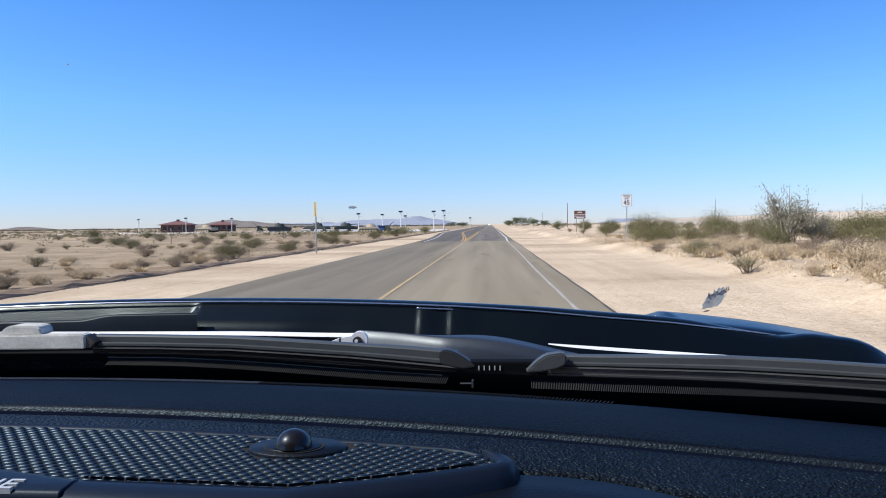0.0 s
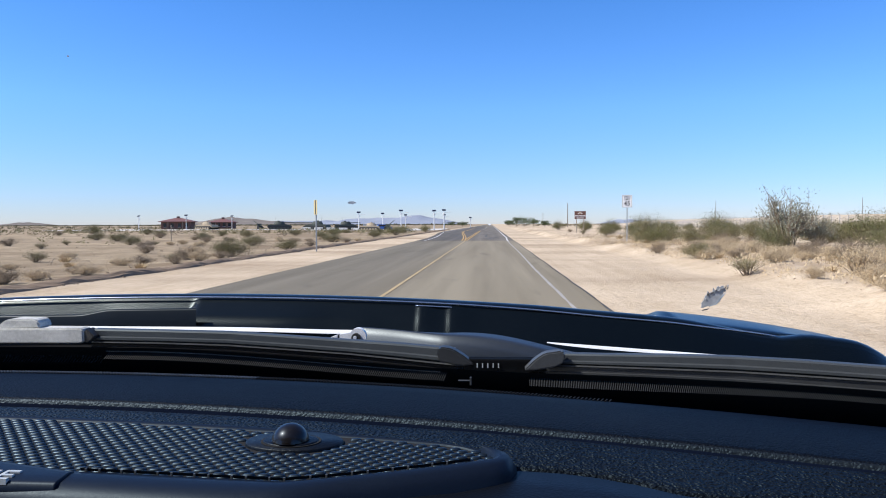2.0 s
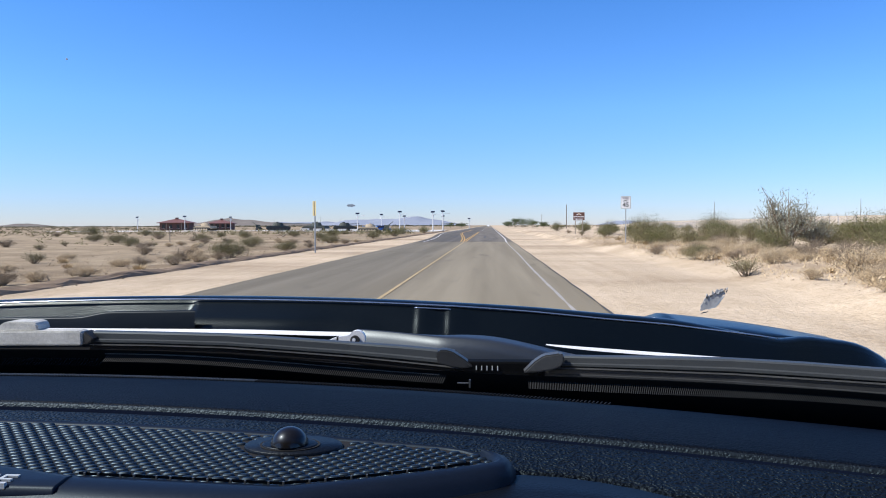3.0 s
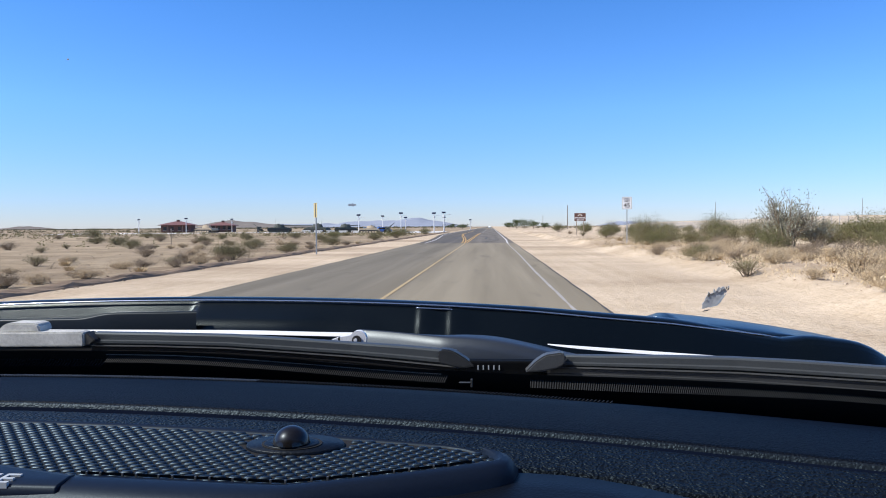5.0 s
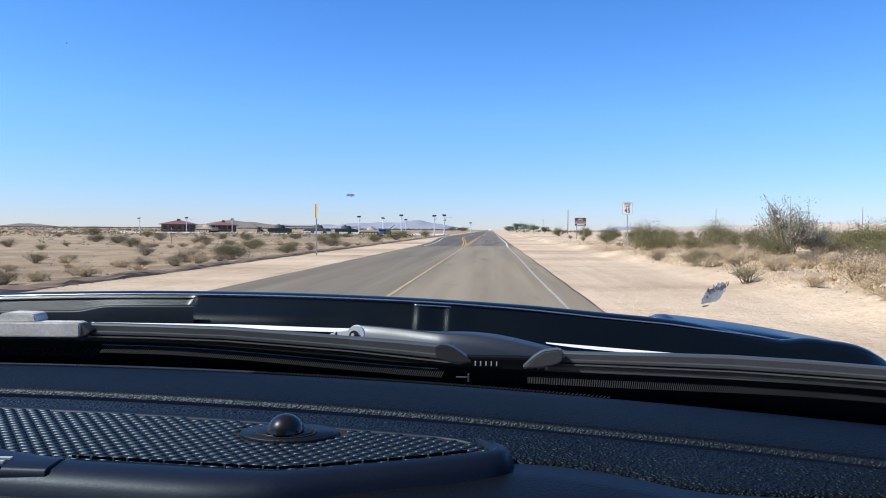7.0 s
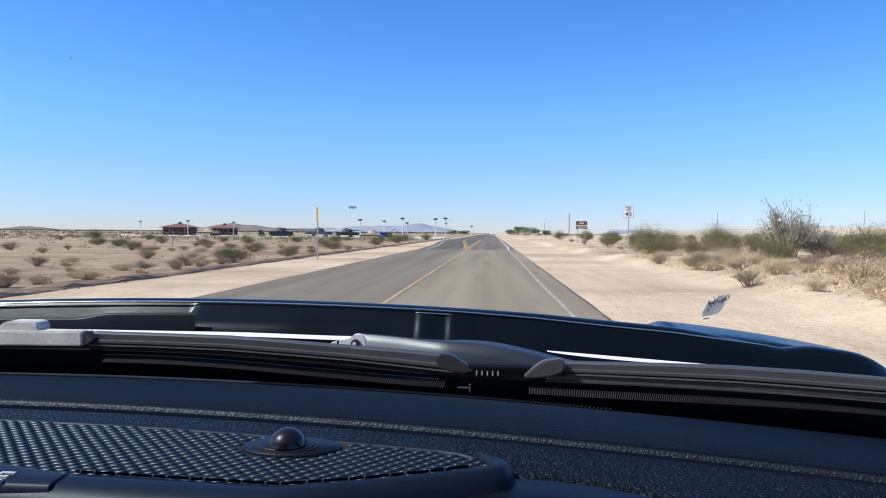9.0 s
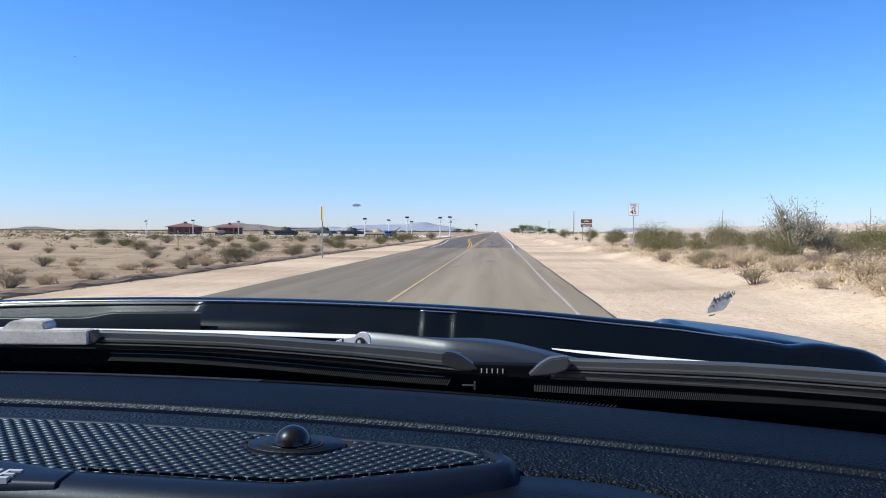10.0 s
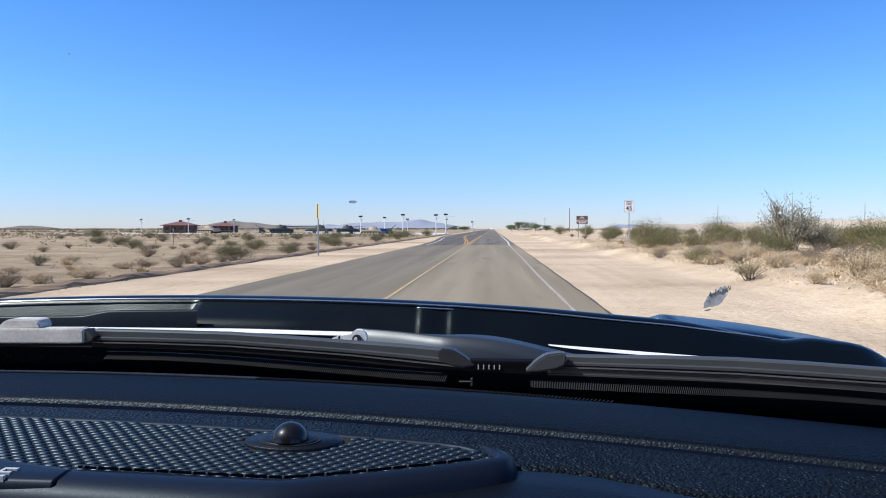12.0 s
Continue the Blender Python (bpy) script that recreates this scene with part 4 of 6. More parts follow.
def diamond_sign(x, y):
    """A warning sign for the other direction, seen from behind."""
    s = thing("diamond_sign", "diamond warning sign seen from its bare metal back", "road sign", at=pose(x, y, ground_z(x, y)))
    part("post", box(-0.035, 0.035, -0.065, -0.002, -0.2, 3.05, 0.005), POST_WOOD, s, "weathered post")
    d = plate_outline(0.62, 0.62, 0.04)
    c = math.cos(radians(45))
    part("sign_plate", upright(prism([((a - b) * c, (a + b) * c) for a, b in d], 0, 0.005), Matrix.Translation((0, 0.006, 2.62))), SIGN_BACK, s, "cream-coloured bare back")
    return s


def marker_sign(x, y):
    s = thing("yellow_marker_sign", "narrow yellow marker sign on a grey post", "road sign", at=pose(x, y, ground_z(x, y), 0, 0, -52))
    part("post", box(-0.035, 0.035, 0.01, 0.07, -0.2, 2.95, 0.005), STEEL, s)
    part("sign_plate", upright(prism(plate_outline(0.46, 0.85, 0.03), 0, 0.006), Matrix.Translation((0, 0.006, 2.58))), SIGN_YELLOW, s, "faded yellow plate turned aside")
    part("stripe", box(-0.055, 0.055, -0.004, 0.002, 2.17, 2.99), INK, s, "dark stripe down the plate")
    return s


def stake(x, y, h):
    s = thing("marker_stake", "slim pale delineator stake in the sand", "stake", "delineator stakes", at=pose(x, y, ground_z(x, y)))
    part("post", box(-0.045, 0.045, -0.02, 0.02, -0.2, h, 0.008), POST_WOOD, s)
    part("reflector", box(-0.03, 0.03, -0.026, -0.021, h - 0.16, h - 0.06), SIGN_WHITE, s, "white reflector")


speed_sign(8.65, 45)
brown_sign(11.4, 90)
marker_sign(-10.2, 40)
diamond_sign(-10.6, -106)
stake(-34, 72, 1.7)
stake(-11.2, -86, 1.1)


def utility_pole(x, y, h, arms):
    s = thing("utility_pole", "tall wooden utility pole standing in the desert", "utility pole", "utility poles", at=pose(x, y, ground_z(x, y)))
    part("pole", tube([(0, 0, -1), (0, 0, h)], [0.17, 0.11], 8), POLE_WOOD, s)
    if arms:
        part("crossarm", box(-1.1, 1.1, -0.16, -0.05, h - 0.9, h - 0.76, 0.01), POLE_WOOD, s)
        for k in (-0.9, 0.0, 0.9):
            part("insulator", tube([(k, -0.1, h - 0.76), (k, -0.1, h - 0.56)], [0.05, 0.035], 6), LAMP_WHITE, s)


utility_pole(27.5, 252, 8.6, False)
utility_pole(129, 410, 14.0, False)
utility_pole(205, 400, 13.0, False)
utility_pole(46, 620, 11.0, True)


def fence_xy(t):
    """The line of the perimeter fence, from near to far."""
    return 50.0 + 31.0 * t, 96.0 + 288.0 * t


def wire_bay(x0, y0, x1, y1, z0, z1, h):
    """Woven wire between two posts, with two strands of barbed wire on the arms above."""
    bm = bmesh.new()
    n = 9
    for k in range(n):
        a, b = k / n, (k + 1) / n
        pa, pb = Vector((x0 + (x1 - x0) * a, y0 + (y1 - y0) * a, z0 + (z1 - z0) * a)), Vector((x0 + (x1 - x0) * b, y0 + (y1 - y0) * b, z0 + (z1 - z0) * b))
        add_tube(bm, [pa, pb + Vector((0, 0, h))], 0.011, 3)
        add_tube(bm, [pa + Vector((0, 0, h)), pb], 0.011, 3)
    for zz in (0.06, h * 0.5, h):
        add_tube(bm, [(x0, y0, z0 + zz), (x1, y1, z1 + zz)], 0.016, 3)
    for up, off in ((0.18, -0.14), (0.36, -0.28)):
        add_tube(bm, [(x0 + off, y0, z0 + h + up), (x1 + off, y1, z1 + h + up)], 0.010, 3)
    return bm


fence = thing("perimeter_fence", "tall chain-link fence with angled barbed-wire arms", "fence")
post_mesh = None
BAYS = 88
for i in range(BAYS + 1):
    x, y = fence_xy(i / BAYS)
    z = ground_z(x, y)
    if post_mesh is None:
        bm = tube([(0, 0, -0.3), (0, 0, 2.25), (-0.02, 0, 2.35), (-0.34, 0, 2.75)], [0.05, 0.05, 0.045, 0.03], 6)
        post = part("post", bm, STEEL, fence, "steel post with angled arm")
        post_mesh = post.data
    else:
        post = new("post", post_mesh)
        post.parent = fence
    post.location = (x, y, z)
    if i < BAYS:
        x1, y1 = fence_xy((i + 1) / BAYS)
        part("wire_mesh", wire_bay(x, y, x1, y1, z, ground_z(x1, y1), 2.25), RAIL_GREY, fence)

# pale spoil ridge behind the fence
def ridge(name, label, x0, x1, cy, depth, height, seed, drift):
    def at(u, v):
        x = x0 + (x1 - x0) * u
        y = cy + drift * u + (v - 0.5) * depth
        prof = math.sin(math.pi * min(1.0, max(0.0, v))) ** 0.7
        top = height * smooth(0, 0.12, u) * (1 - 0.6 * smooth(0.9, 1.0, u)) * (1 + 0.18 * noise.noise(Vector((u * 7 + seed, 0, 0))) + 0.06 * noise.noise(Vector((u * 40 + seed, 1, 0))))
        return (x, y, ground_z(x, y) - 0.4 + prof * top)
    ob = mesh_object(name, sheet(at, span(0, 1, 120), span(0, 1, 16)), RIDGE_SAND, True)
    return tagged(ob, label, "earth bank", kind="structure")


ridge("earth_bank", "long pale bank of bare earth behind the fence", 62, 420, 470, 60, 3.9, 1.0, -220)

# ---- the museum yard ----
def building(x, y, w, d, h, turn, label):
    """A low block building with a hipped metal roof, deep eaves and a porch."""
    s = thing("museum_building", label, "building", "low red-roofed buildings", at=pose(x, y, ground_z(x, y), 0, 0, turn))
    for nm, b in (("front_wall", (-w / 2, w / 2, -d / 2, -d / 2 + 0.3)), ("back_wall", (-w / 2, w / 2, d / 2 - 0.3, d / 2)), ("side_wall", (-w / 2, -w / 2 + 0.3, -d / 2 + 0.3, d / 2 - 0.3)), ("side_wall", (w / 2 - 0.3, w / 2, -d / 2 + 0.3, d / 2 - 0.3))):
        part(nm, box(*b, -0.3, h), BRICK_WALL, s)
    bm = bmesh.new()
    e, rz = 0.9, h + 1.25
    base = [bm.verts.new(p) for p in ((-w / 2 - e, -d / 2 - e, h - 0.05), (w / 2 + e, -d / 2 - e, h - 0.05), (w / 2 + e, d / 2 + e, h - 0.05), (-w / 2 - e, d / 2 + e, h - 0.05))]
    low = [bm.verts.new(v.co + Vector((0, 0, -0.18))) for v in base]
    rx = max(0.4, w / 2 - d / 2)
    top = [bm.verts.new((-rx, 0, rz)), bm.verts.new((rx, 0, rz))]
    bm.faces.new((base[0], base[1], top[1], top[0]))
    bm.faces.new((base[1], base[2], top[1]))
    bm.faces.new((base[2], base[3], top[0], top[1]))
    bm.faces.new((base[3], base[0], top[0]))
    bm.faces.new(low[::-1])
    for k in range(4):
        bm.faces.new((low[k], low[(k + 1) % 4], base[(k + 1) % 4], base[k]))
    roof = part("roof", bm, ROOF_RED, s, "red hipped metal roof")
    part("roof_vent", box(-0.5, 0.5, -0.5, 0.5, rz - 0.25, rz + 0.55, 0.05), BRICK_WALL, roof, "square roof vent")
    for k in span(-w / 2 + 1.3, w / 2 - 1.3, 4):
        win = part("window", box(k - 0.5, k + 0.5, -d / 2 - 0.03, -d / 2 + 0.02, 0.9, 2.2), WINDOW_DARK, s)
        part("window_sill", box(k - 0.6, k + 0.6, -d / 2 - 0.12, -d / 2 - 0.031, 0.82, 0.9), CONCRETE, win)
    for k in (-0.25, 0.25):
        part("porch_post", box(w * k - 0.1, w * k + 0.1, -d / 2 - 0.8, -d / 2 - 0.6, -0.3, h - 0.2), POST_WOOD, s)
    return s


building(-112, 243, 10.0, 8.0, 2.9, 12, "low red-brown block building with red hipped roof")
building(-103, 262, 8.5, 7.5, 2.6, 12, "smaller red-brown building with peaked red roof")


def tank(x, y, turn, paint, label, barrel=4.0, size=1.25):
    """A display tank: hull, two tracks with wheels, turret, hatch and barrel."""
    s = thing("display_tank", label, "tank", "military vehicles on display", at=pose(x, y, ground_z(x, y), 0, 0, turn) @ Matrix.Scale(size, 4))
    hull = [(-3.0, 0.75), (-2.7, 1.35), (1.7, 1.45), (3.1, 1.0), (2.7, 0.5), (-2.6, 0.45)]
    part("hull", upright(prism(hull, -1.35, 1.35)), paint, s)
    for sy in (-1, 1):
        loop = [(-2.9, 0.75), (-2.4, 0.98), (2.5, 0.98), (3.0, 0.7), (2.4, 0.05), (-2.3, 0.05)]
        tr = part("track", upright(prism(loop, -0.28, 0.28), Matrix.Translation((0, sy * 1.64, 0))), TRACK_RUBBER, s, "dark rubber track")
        for k in range(6):
            cx = -2.1 + k * 0.84
            part("road_wheel", tube([(cx, sy * 1.92, 0.36), (cx, sy * 1.97, 0.36)], 0.32, 12), paint, tr)
    ring = [(1.35 * math.cos(a) * (1.15 if math.cos(a) < 0 else 1), 1.05 * math.sin(a)) for a in (k * math.tau / 14 for k in range(14))]
    bm = prism(ring, 1.42, 2.15)
    for v in bm.verts:
        if v.co.z > 2:
            v.co.x *= 0.72
            v.co.y *= 0.72
    tu = part("turret", bm, paint, s)
    part("barrel", tube([(1.0, 0, 1.8), (1.0 + barrel * 0.6, 0, 1.86), (1.0 + barrel, 0, 1.9)], [0.12, 0.09, 0.075], 8), paint, tu)
    part("hatch", tube([(-0.3, 0.35, 2.15), (-0.3, 0.35, 2.35)], 0.32, 10), paint, tu)
    part("antenna", tube([(-0.9, -0.4, 2.1), (-1.0, -0.4, 3.6)], [0.025, 0.012], 4), paint, tu)
    return s


tank(-97, 232, 160, ARMY_TAN, "sand-coloured tank on display in the yard", 2.2)
tank(-66, 214, 15, ARMY_GREEN, "dark green tank on display with its gun raised", 4.2)
tank(-52, 206, 168, ARMY_GREEN, "dark green tank on display in the yard", 3.6)
tank(-42, 200, 12, ARMY_GREEN, "olive tank on display beside concrete blocks", 2.6, 1.15)
tank(-34, 196, 170, ARMY_TAN, "small tan tracked vehicle on display", 1.6, 1.0)


def howitzer(x, y, turn):
    s = thing("field_gun", "grey-green field gun with raised barrel", "field gun", at=pose(x, y, ground_z(x, y), 0, 0, turn))
    part("barrel", tube([(-0.8, 0, 1.1), (1.2, 0, 1.9), (3.2, 0, 2.9)], [0.16, 0.12, 0.08], 8), ARMY_GREEN, s)
    part("shield", box(0.25, 0.31, -0.9, 0.9, 0.6, 1.9, 0.02), ARMY_GREEN, s)
    for k in (-0.8, 0.8):
        part("wheel", tube([(0, k - 0.12, 0.55), (0, k + 0.12, 0.55)], 0.55, 14), TRACK_RUBBER, s)
        part("trail_leg", tube([(0, k * 0.4, 0.7), (-2.8, k * 1.2, 0.1)], [0.12, 0.08], 6), ARMY_GREEN, s)


howitzer(-75, 222, 150)
howitzer(-29, 194, 60)


def vehicle(x, y, turn, paint, name, label, cat):
    """A parked van-like car with cabin, windows and wheels."""
    s = thing(name, label, cat, at=pose(x, y, ground_z(x, y), 0, 0, turn))
    side = [(-2.4, 0.45), (-2.45, 1.0), (-2.0, 1.15), (-1.4, 1.72), (1.0, 1.75), (1.6, 1.15), (2.4, 1.0), (2.45, 0.45)]
    body = upright(prism(side, -0.9, 0.9))
    bmesh.ops.bevel(body, geom=body.edges[:], offset=0.06, segments=2, affect="EDGES")
    part("body", body, paint, s)
    for k in (-1, 1):
        gl = [(-1.75, 1.16), (-1.3, 1.62), (0.9, 1.64), (1.35, 1.16)]
        part("side_window", upright(prism(gl, -0.01, 0.01), Matrix.Translation((0, k * 0.905, 0))), WINDOW_DARK, s)
        for wx in (-1.5, 1.5):
            part("wheel", tube([(wx, k * 0.74, 0.33), (wx, k * 0.93, 0.33)], 0.34, 14), TRACK_RUBBER, s)
    return s


vehicle(-30.5, 196, 20, CAR_BLUE, "blue_car", "bright blue car parked beside the lamp posts", "car")
vehicle(-1.0, 560, 90, LAMP_WHITE, "white_car", "small white car far down the road", "car")
crate = thing("storage_container", "pale blue storage container beside the parked car", "container", at=pose(-35.2, 199, ground_z(-35.2, 199), 0, 0, 12))
part("body", box(-1.5, 1.5, -1.1, 1.1, 0.12, 1.75, 0.03), CRATE_BLUE, crate)
for k in (-0.36, 0.36):
    part("door_leaf", box(k - 0.34, k + 0.34, -1.125, -1.101, 0.2, 1.68, 0.01), CRATE_BLUE, crate)
for k in (-1.2, 1.2):
    part("skid", box(k - 0.12, k + 0.12, -1.0, 1.0, -0.05, 0.118), TRACK_RUBBER, crate)
for i in range(6):
    b = thing("concrete_block", "low tan concrete block edging the yard", "concrete block", "yard edge blocks", at=pose(-53 + 3.6 * i, 197, ground_z(-53 + 3.6 * i, 197)))
    part("block", box(-1.2, 1.2, -0.4, 0.4, -0.1, 0.75, 0.05), CONCRETE, b)


def solar_lamp(x, y, h, turn):
    """A street lamp with a tilted solar panel, a battery box and a lamp arm."""
    s = thing("solar_street_lamp", "white lamp post topped with a tilted solar panel", "street lamp", "solar lamps", at=pose(x, y, ground_z(x, y), 0, 0, turn))
    part("pole", tube([(0, 0, -0.3), (0, 0, h)], [0.14, 0.10], 8), LAMP_WHITE, s)
    bm = box(-0.55, 0.55, -0.34, 0.34, -0.03, 0.03)
    bmesh.ops.transform(bm, matrix=pose(0, 0, h + 0.22, 38, 0, 0), verts=bm.verts[:])
    part("solar_panel", bm, PANEL, s, "dark tilted panel")
    arm = part("lamp_arm", tube([(0, 0, h - 0.7), (0.9, 0, h - 0.45), (1.7, 0, h - 0.35)], 0.045, 6), LAMP_WHITE, s)
    part("lamp_head", box(1.5, 2.1, -0.14, 0.14, h - 0.42, h - 0.30, 0.03), LAMP_WHITE, arm)
    part("battery_box", box(-0.22, 0.22, 0.09, 0.4, h - 1.1, h - 0.6, 0.03), LAMP_WHITE, s)
    part("base", tube([(0, 0, -0.1), (0, 0, 0.35)], [0.3, 0.26], 10), CONCRETE, s)
    return s


for x, y, h, a in ((-25, 193, 5.4, 10), (-15.5, 190, 5.2, -10), (-13.2, 196, 5.4, 20), (-37.5, 196, 5.0, 0), (-35.0, 224, 4.9, 30), (-29.5, 240, 4.6, 0), (-106, 236, 4.7, 15), (-121, 232, 4.4, -20), (-98, 258, 4.6, 0), (-17.5, 262, 4.8, 0), (-8.8, 300, 4.2, 0)):
    solar_lamp(x, y, h, a)
yard = mesh_object("yard_slab", sheet(lambda x, y: (x, y, ground_z(x, y) + 0.09), span(-126, -14, 60), span(186, 230, 12)), CONCRETE, True)
tagged(yard, "pale gravel apron of the display yard", "yard", kind="structure")
# ---- the pickup ----
MID = -0.45  # centre line of the truck


def bow(x, k):
    return k * (x - MID) ** 2


truck = thing("pickup_truck", "dark blue pickup with black dashboard standing on the asphalt road", "pickup truck", at=pose(MID, 0, 0))
truck_inv = truck.matrix_basis.inverted()


def tpart(name, bm, material, label="", smooth=False, parent=None):
    """A part of the truck, given in world places."""
    bmesh.ops.transform(bm, matrix=truck_inv, verts=bm.verts[:])
    return part(name, bm, material, parent or truck, label, smooth)


XS = span(-1.28, 0.46, 88)

# dashboard: smooth upper pad with a rounded lip, grained pad, lower pad
LIP = [(-0.0034, 1.3888), (-0.0024, 1.3906), (-0.0014, 1.3926), (-0.0005, 1.3944), (0.0, 1.3950), (0.0012, 1.3955), (0.006, 1.3960), (0.03, 1.3956), (0.06, 1.3938), (0.095, 1.3904), (0.127, 1.3868), (0.132, 1.3760)]
def lip_at(x, k):
    return (x, 0.515 - bow(x, 0.262) + LIP[k][0], LIP[k][1])


upper = tpart("upper_pad", sheet(lip_at, XS, range(5, len(LIP)), 0.012), DASH_SMOOTH, "smooth soft black dash top with a rounded lip", True)
tpart("pad_lip", sheet(lip_at, XS, range(2, 6)), DASH_LIP, "grained lip, made paler and glossier for its highlight", True)
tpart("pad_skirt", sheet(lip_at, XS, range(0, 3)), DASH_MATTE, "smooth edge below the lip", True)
GRAIN = [(0.0, 1.3850), (0.04, 1.3868), (0.12, 1.3878), (0.30, 1.3892), (0.5, 1.3908), (0.70, 1.3922), (0.90, 1.3930), (0.95, 1.3927), (0.975, 1.3915), (1.0, 1.3890)]


def pad_edge(x):
    """Where the grained pad meets the lower one: it runs out from behind the grille's tip."""
    base = 0.375 - bow(x, 0.03)
    run = 0.403 - 4.4 * max(0.0, x - 0.0157) ** 2
    return base + max(0.0, run - base) * smooth(-0.06, -0.01, x)


def grain_at(x, k):
    a, b = pad_edge(x) + 0.003, 0.5098 - bow(x, 0.262)
    s, z = GRAIN[len(GRAIN) - 1 - k]
    return (x, b + (a - b) * (1 - s), z)


tpart("grained_pad", sheet(grain_at, XS, range(len(GRAIN)), 0.01), DASH_GRAIN, "leather-grained black dash pad", True)
LOWER = [(0.10, 1.30), (0.22, 1.358), (0.30, 1.3805), (0.35, 1.3868), (0.372, 1.3875), (0.378, 1.383)]
tpart("lower_pad", sheet(lambda x, k: (x, LOWER[k][0] + (pad_edge(x) - 0.375) * (0.0, 0.3, 0.8, 1.0, 1.0, 1.0)[k], LOWER[k][1]), XS, range(len(LOWER)), 0.02), DASH_SHEEN, "smooth lower dash pad", True)
tpart("dash_front", box(-1.28, 0.46, 0.085, 0.10, 0.75, 1.30, 0.004), DASH_SMOOTH, "plain dash front")

# speaker grille: rounded outline, raised rim, dark backing and a woven field of small bumps
def grille_upper(x):
    y = 0.4707 - 0.281 * max(0.0, x + 0.42) ** 2
    if x > -0.035:
        k = min(1.0, (x + 0.035) / 0.038)
        y = 0.396 + (y - 0.396) * math.sqrt(max(0.0, 1 - k ** 2.4))
    return y


def grille_lower(x):
    d = x + 0.11
    y = 0.3525 + (0.27 * d + 1.0 * d * d if d > 0 else -0.07 * d)
    return min(y, 0.396)


gx_line = span(-0.70, -0.08, 40) + span(-0.078, 0.003, 26)
edge_up = [(x, grille_upper(x)) for x in gx_line]
edge_low = [(x, grille_lower(x)) for x in gx_line[:-1]]
outline = edge_low + edge_up[::-1]
grille = tpart("speaker_grille", prism(outline, 1.380, 1.3925), PIT, "black woven-pattern speaker grille set in the dash")


def rim_sheet(path, out_w, inner_h, outer_h):
    """A raised lip that runs along a path, wide and rounded on its outer side."""
    prof = [(-0.0015, 1.391), (0.0, inner_h), (0.25, inner_h + 0.0012), (0.6, inner_h), (0.9, outer_h), (1.0, outer_h - 0.012)]
    pts = [Vector((x, y, 0)) for x, y in path]
    nor = []
    for i in range(len(pts)):
        d = pts[min(i + 1, len(pts) - 1)] - pts[max(i - 1, 0)]
        nor.append(Vector((d.y, -d.x, 0)).normalized())
    return sheet(lambda i, k: tuple(pts[i] + nor[i] * (prof[k][0] * out_w(i) if k else prof[k][0]) + Vector((0, 0, prof[k][1]))), range(len(pts)), range(len(prof)))


tip_path = [(x, grille_lower(x)) for x in span(-0.70, -0.12, 36) + span(-0.115, 0.0012, 24)] + [(0.0026, 0.3985)] + [(x, grille_upper(x)) for x in span(0.0026, -0.006, 8)[1:]]
tpart("grille_rim", rim_sheet(tip_path, lambda i: 0.016 + 0.012 * smooth(-0.07, -0.14, tip_path[i][0]) - 0.0135 * smooth(len(tip_path) - 11, len(tip_path) - 1, i), 1.3965, 1.3905), PLASTIC, "rounded black rim", True, grille)
back_path = [(x, grille_upper(x)) for x in span(-0.006, -0.70, 60)]
tpart("grille_rim", rim_sheet(back_path, lambda i: 0.0025 + 0.0085 * smooth(0, 12, i), 1.3930, 1.3920), PLASTIC, "thin rear rim", True, grille)
def plate_at(x, k):
    back = 0.3573 + 0.27 * max(0.0, -0.229 - x)
    return (x, (0.3400, 0.3408, 0.3430, back - 0.004, back, back + 0.001)[k], (1.3930, 1.3966, 1.3977, 1.3985, 1.3978, 1.391)[k])


tpart("badge_plate", sheet(plate_at, [-0.70, -0.55, -0.40, -0.30, -0.2300, -0.2275, -0.2265], range(6), 0.004), PLASTIC, "raised plain plate on the rim", True, grille)
for a, b, c, d in ((0, 0.0020, 0, 1), (0.0045, 0.0065, 0, 1), (0.0095, 0.0115, 0, 1), (0.0115, 0.0175, 0, 0.17), (0.0115, 0.0170, 0.42, 0.58), (0.0115, 0.0175, 0.83, 1)):
    tpart("badge_bar", box(-0.2705 + a, -0.2705 + b, 0.3405 + 0.0130 * c, 0.3405 + 0.0130 * d, 1.3960, 1.3992), MARK, "", False, grille)

verts, faces = [], []
row, y = 0, 0.3550
while y < 0.472:
    x = -0.62 + (0.0043 if row % 2 else 0.0)
    while x < 0.003:
        clear = ((x + 0.1245) / 0.034) ** 2 + ((y - 0.427) / 0.0205) ** 2 > 1
        plate = x > -0.218 or y > 0.3645 + 0.27 * max(0.0, -0.229 - x)
        if clear and plate and grille_lower(x) + 0.002 < y < grille_upper(x) - 0.002:
            b = len(verts)
            for scale, z in ((1.0, 1.3912), (0.94, 1.3932), (0.62, 1.3939)):
                for k in range(8):
                    a = (k + 0.5) * math.tau / 8
                    ca, sa = math.cos(a), math.sin(a)
                    dx, dy = 0.0037 * scale * math.copysign(abs(ca) ** 0.6, ca), 0.0018 * scale * math.copysign(abs(sa) ** 0.6, sa)
                    verts.append((x + dx - MID, y + dy + 0.10 * dx, z))
            verts.append((x - MID, y, 1.3940))
            for r0 in (0, 8):
                for k in range(8):
                    faces.append((b + r0 + k, b + r0 + (k + 1) % 8, b + r0 + 8 + (k + 1) % 8, b + r0 + 8 + k))
            for k in range(8):
                faces.append((b + 16 + k, b + 16 + (k + 1) % 8, b + 24))
        x += 0.0086
    y += 0.0050
    row += 1
me = bpy.data.meshes.new("weave")
me.from_pydata(verts, [], faces)
me.materials.append(WEAVE)
me.polygons.foreach_set("use_smooth", [True] * len(me.polygons))
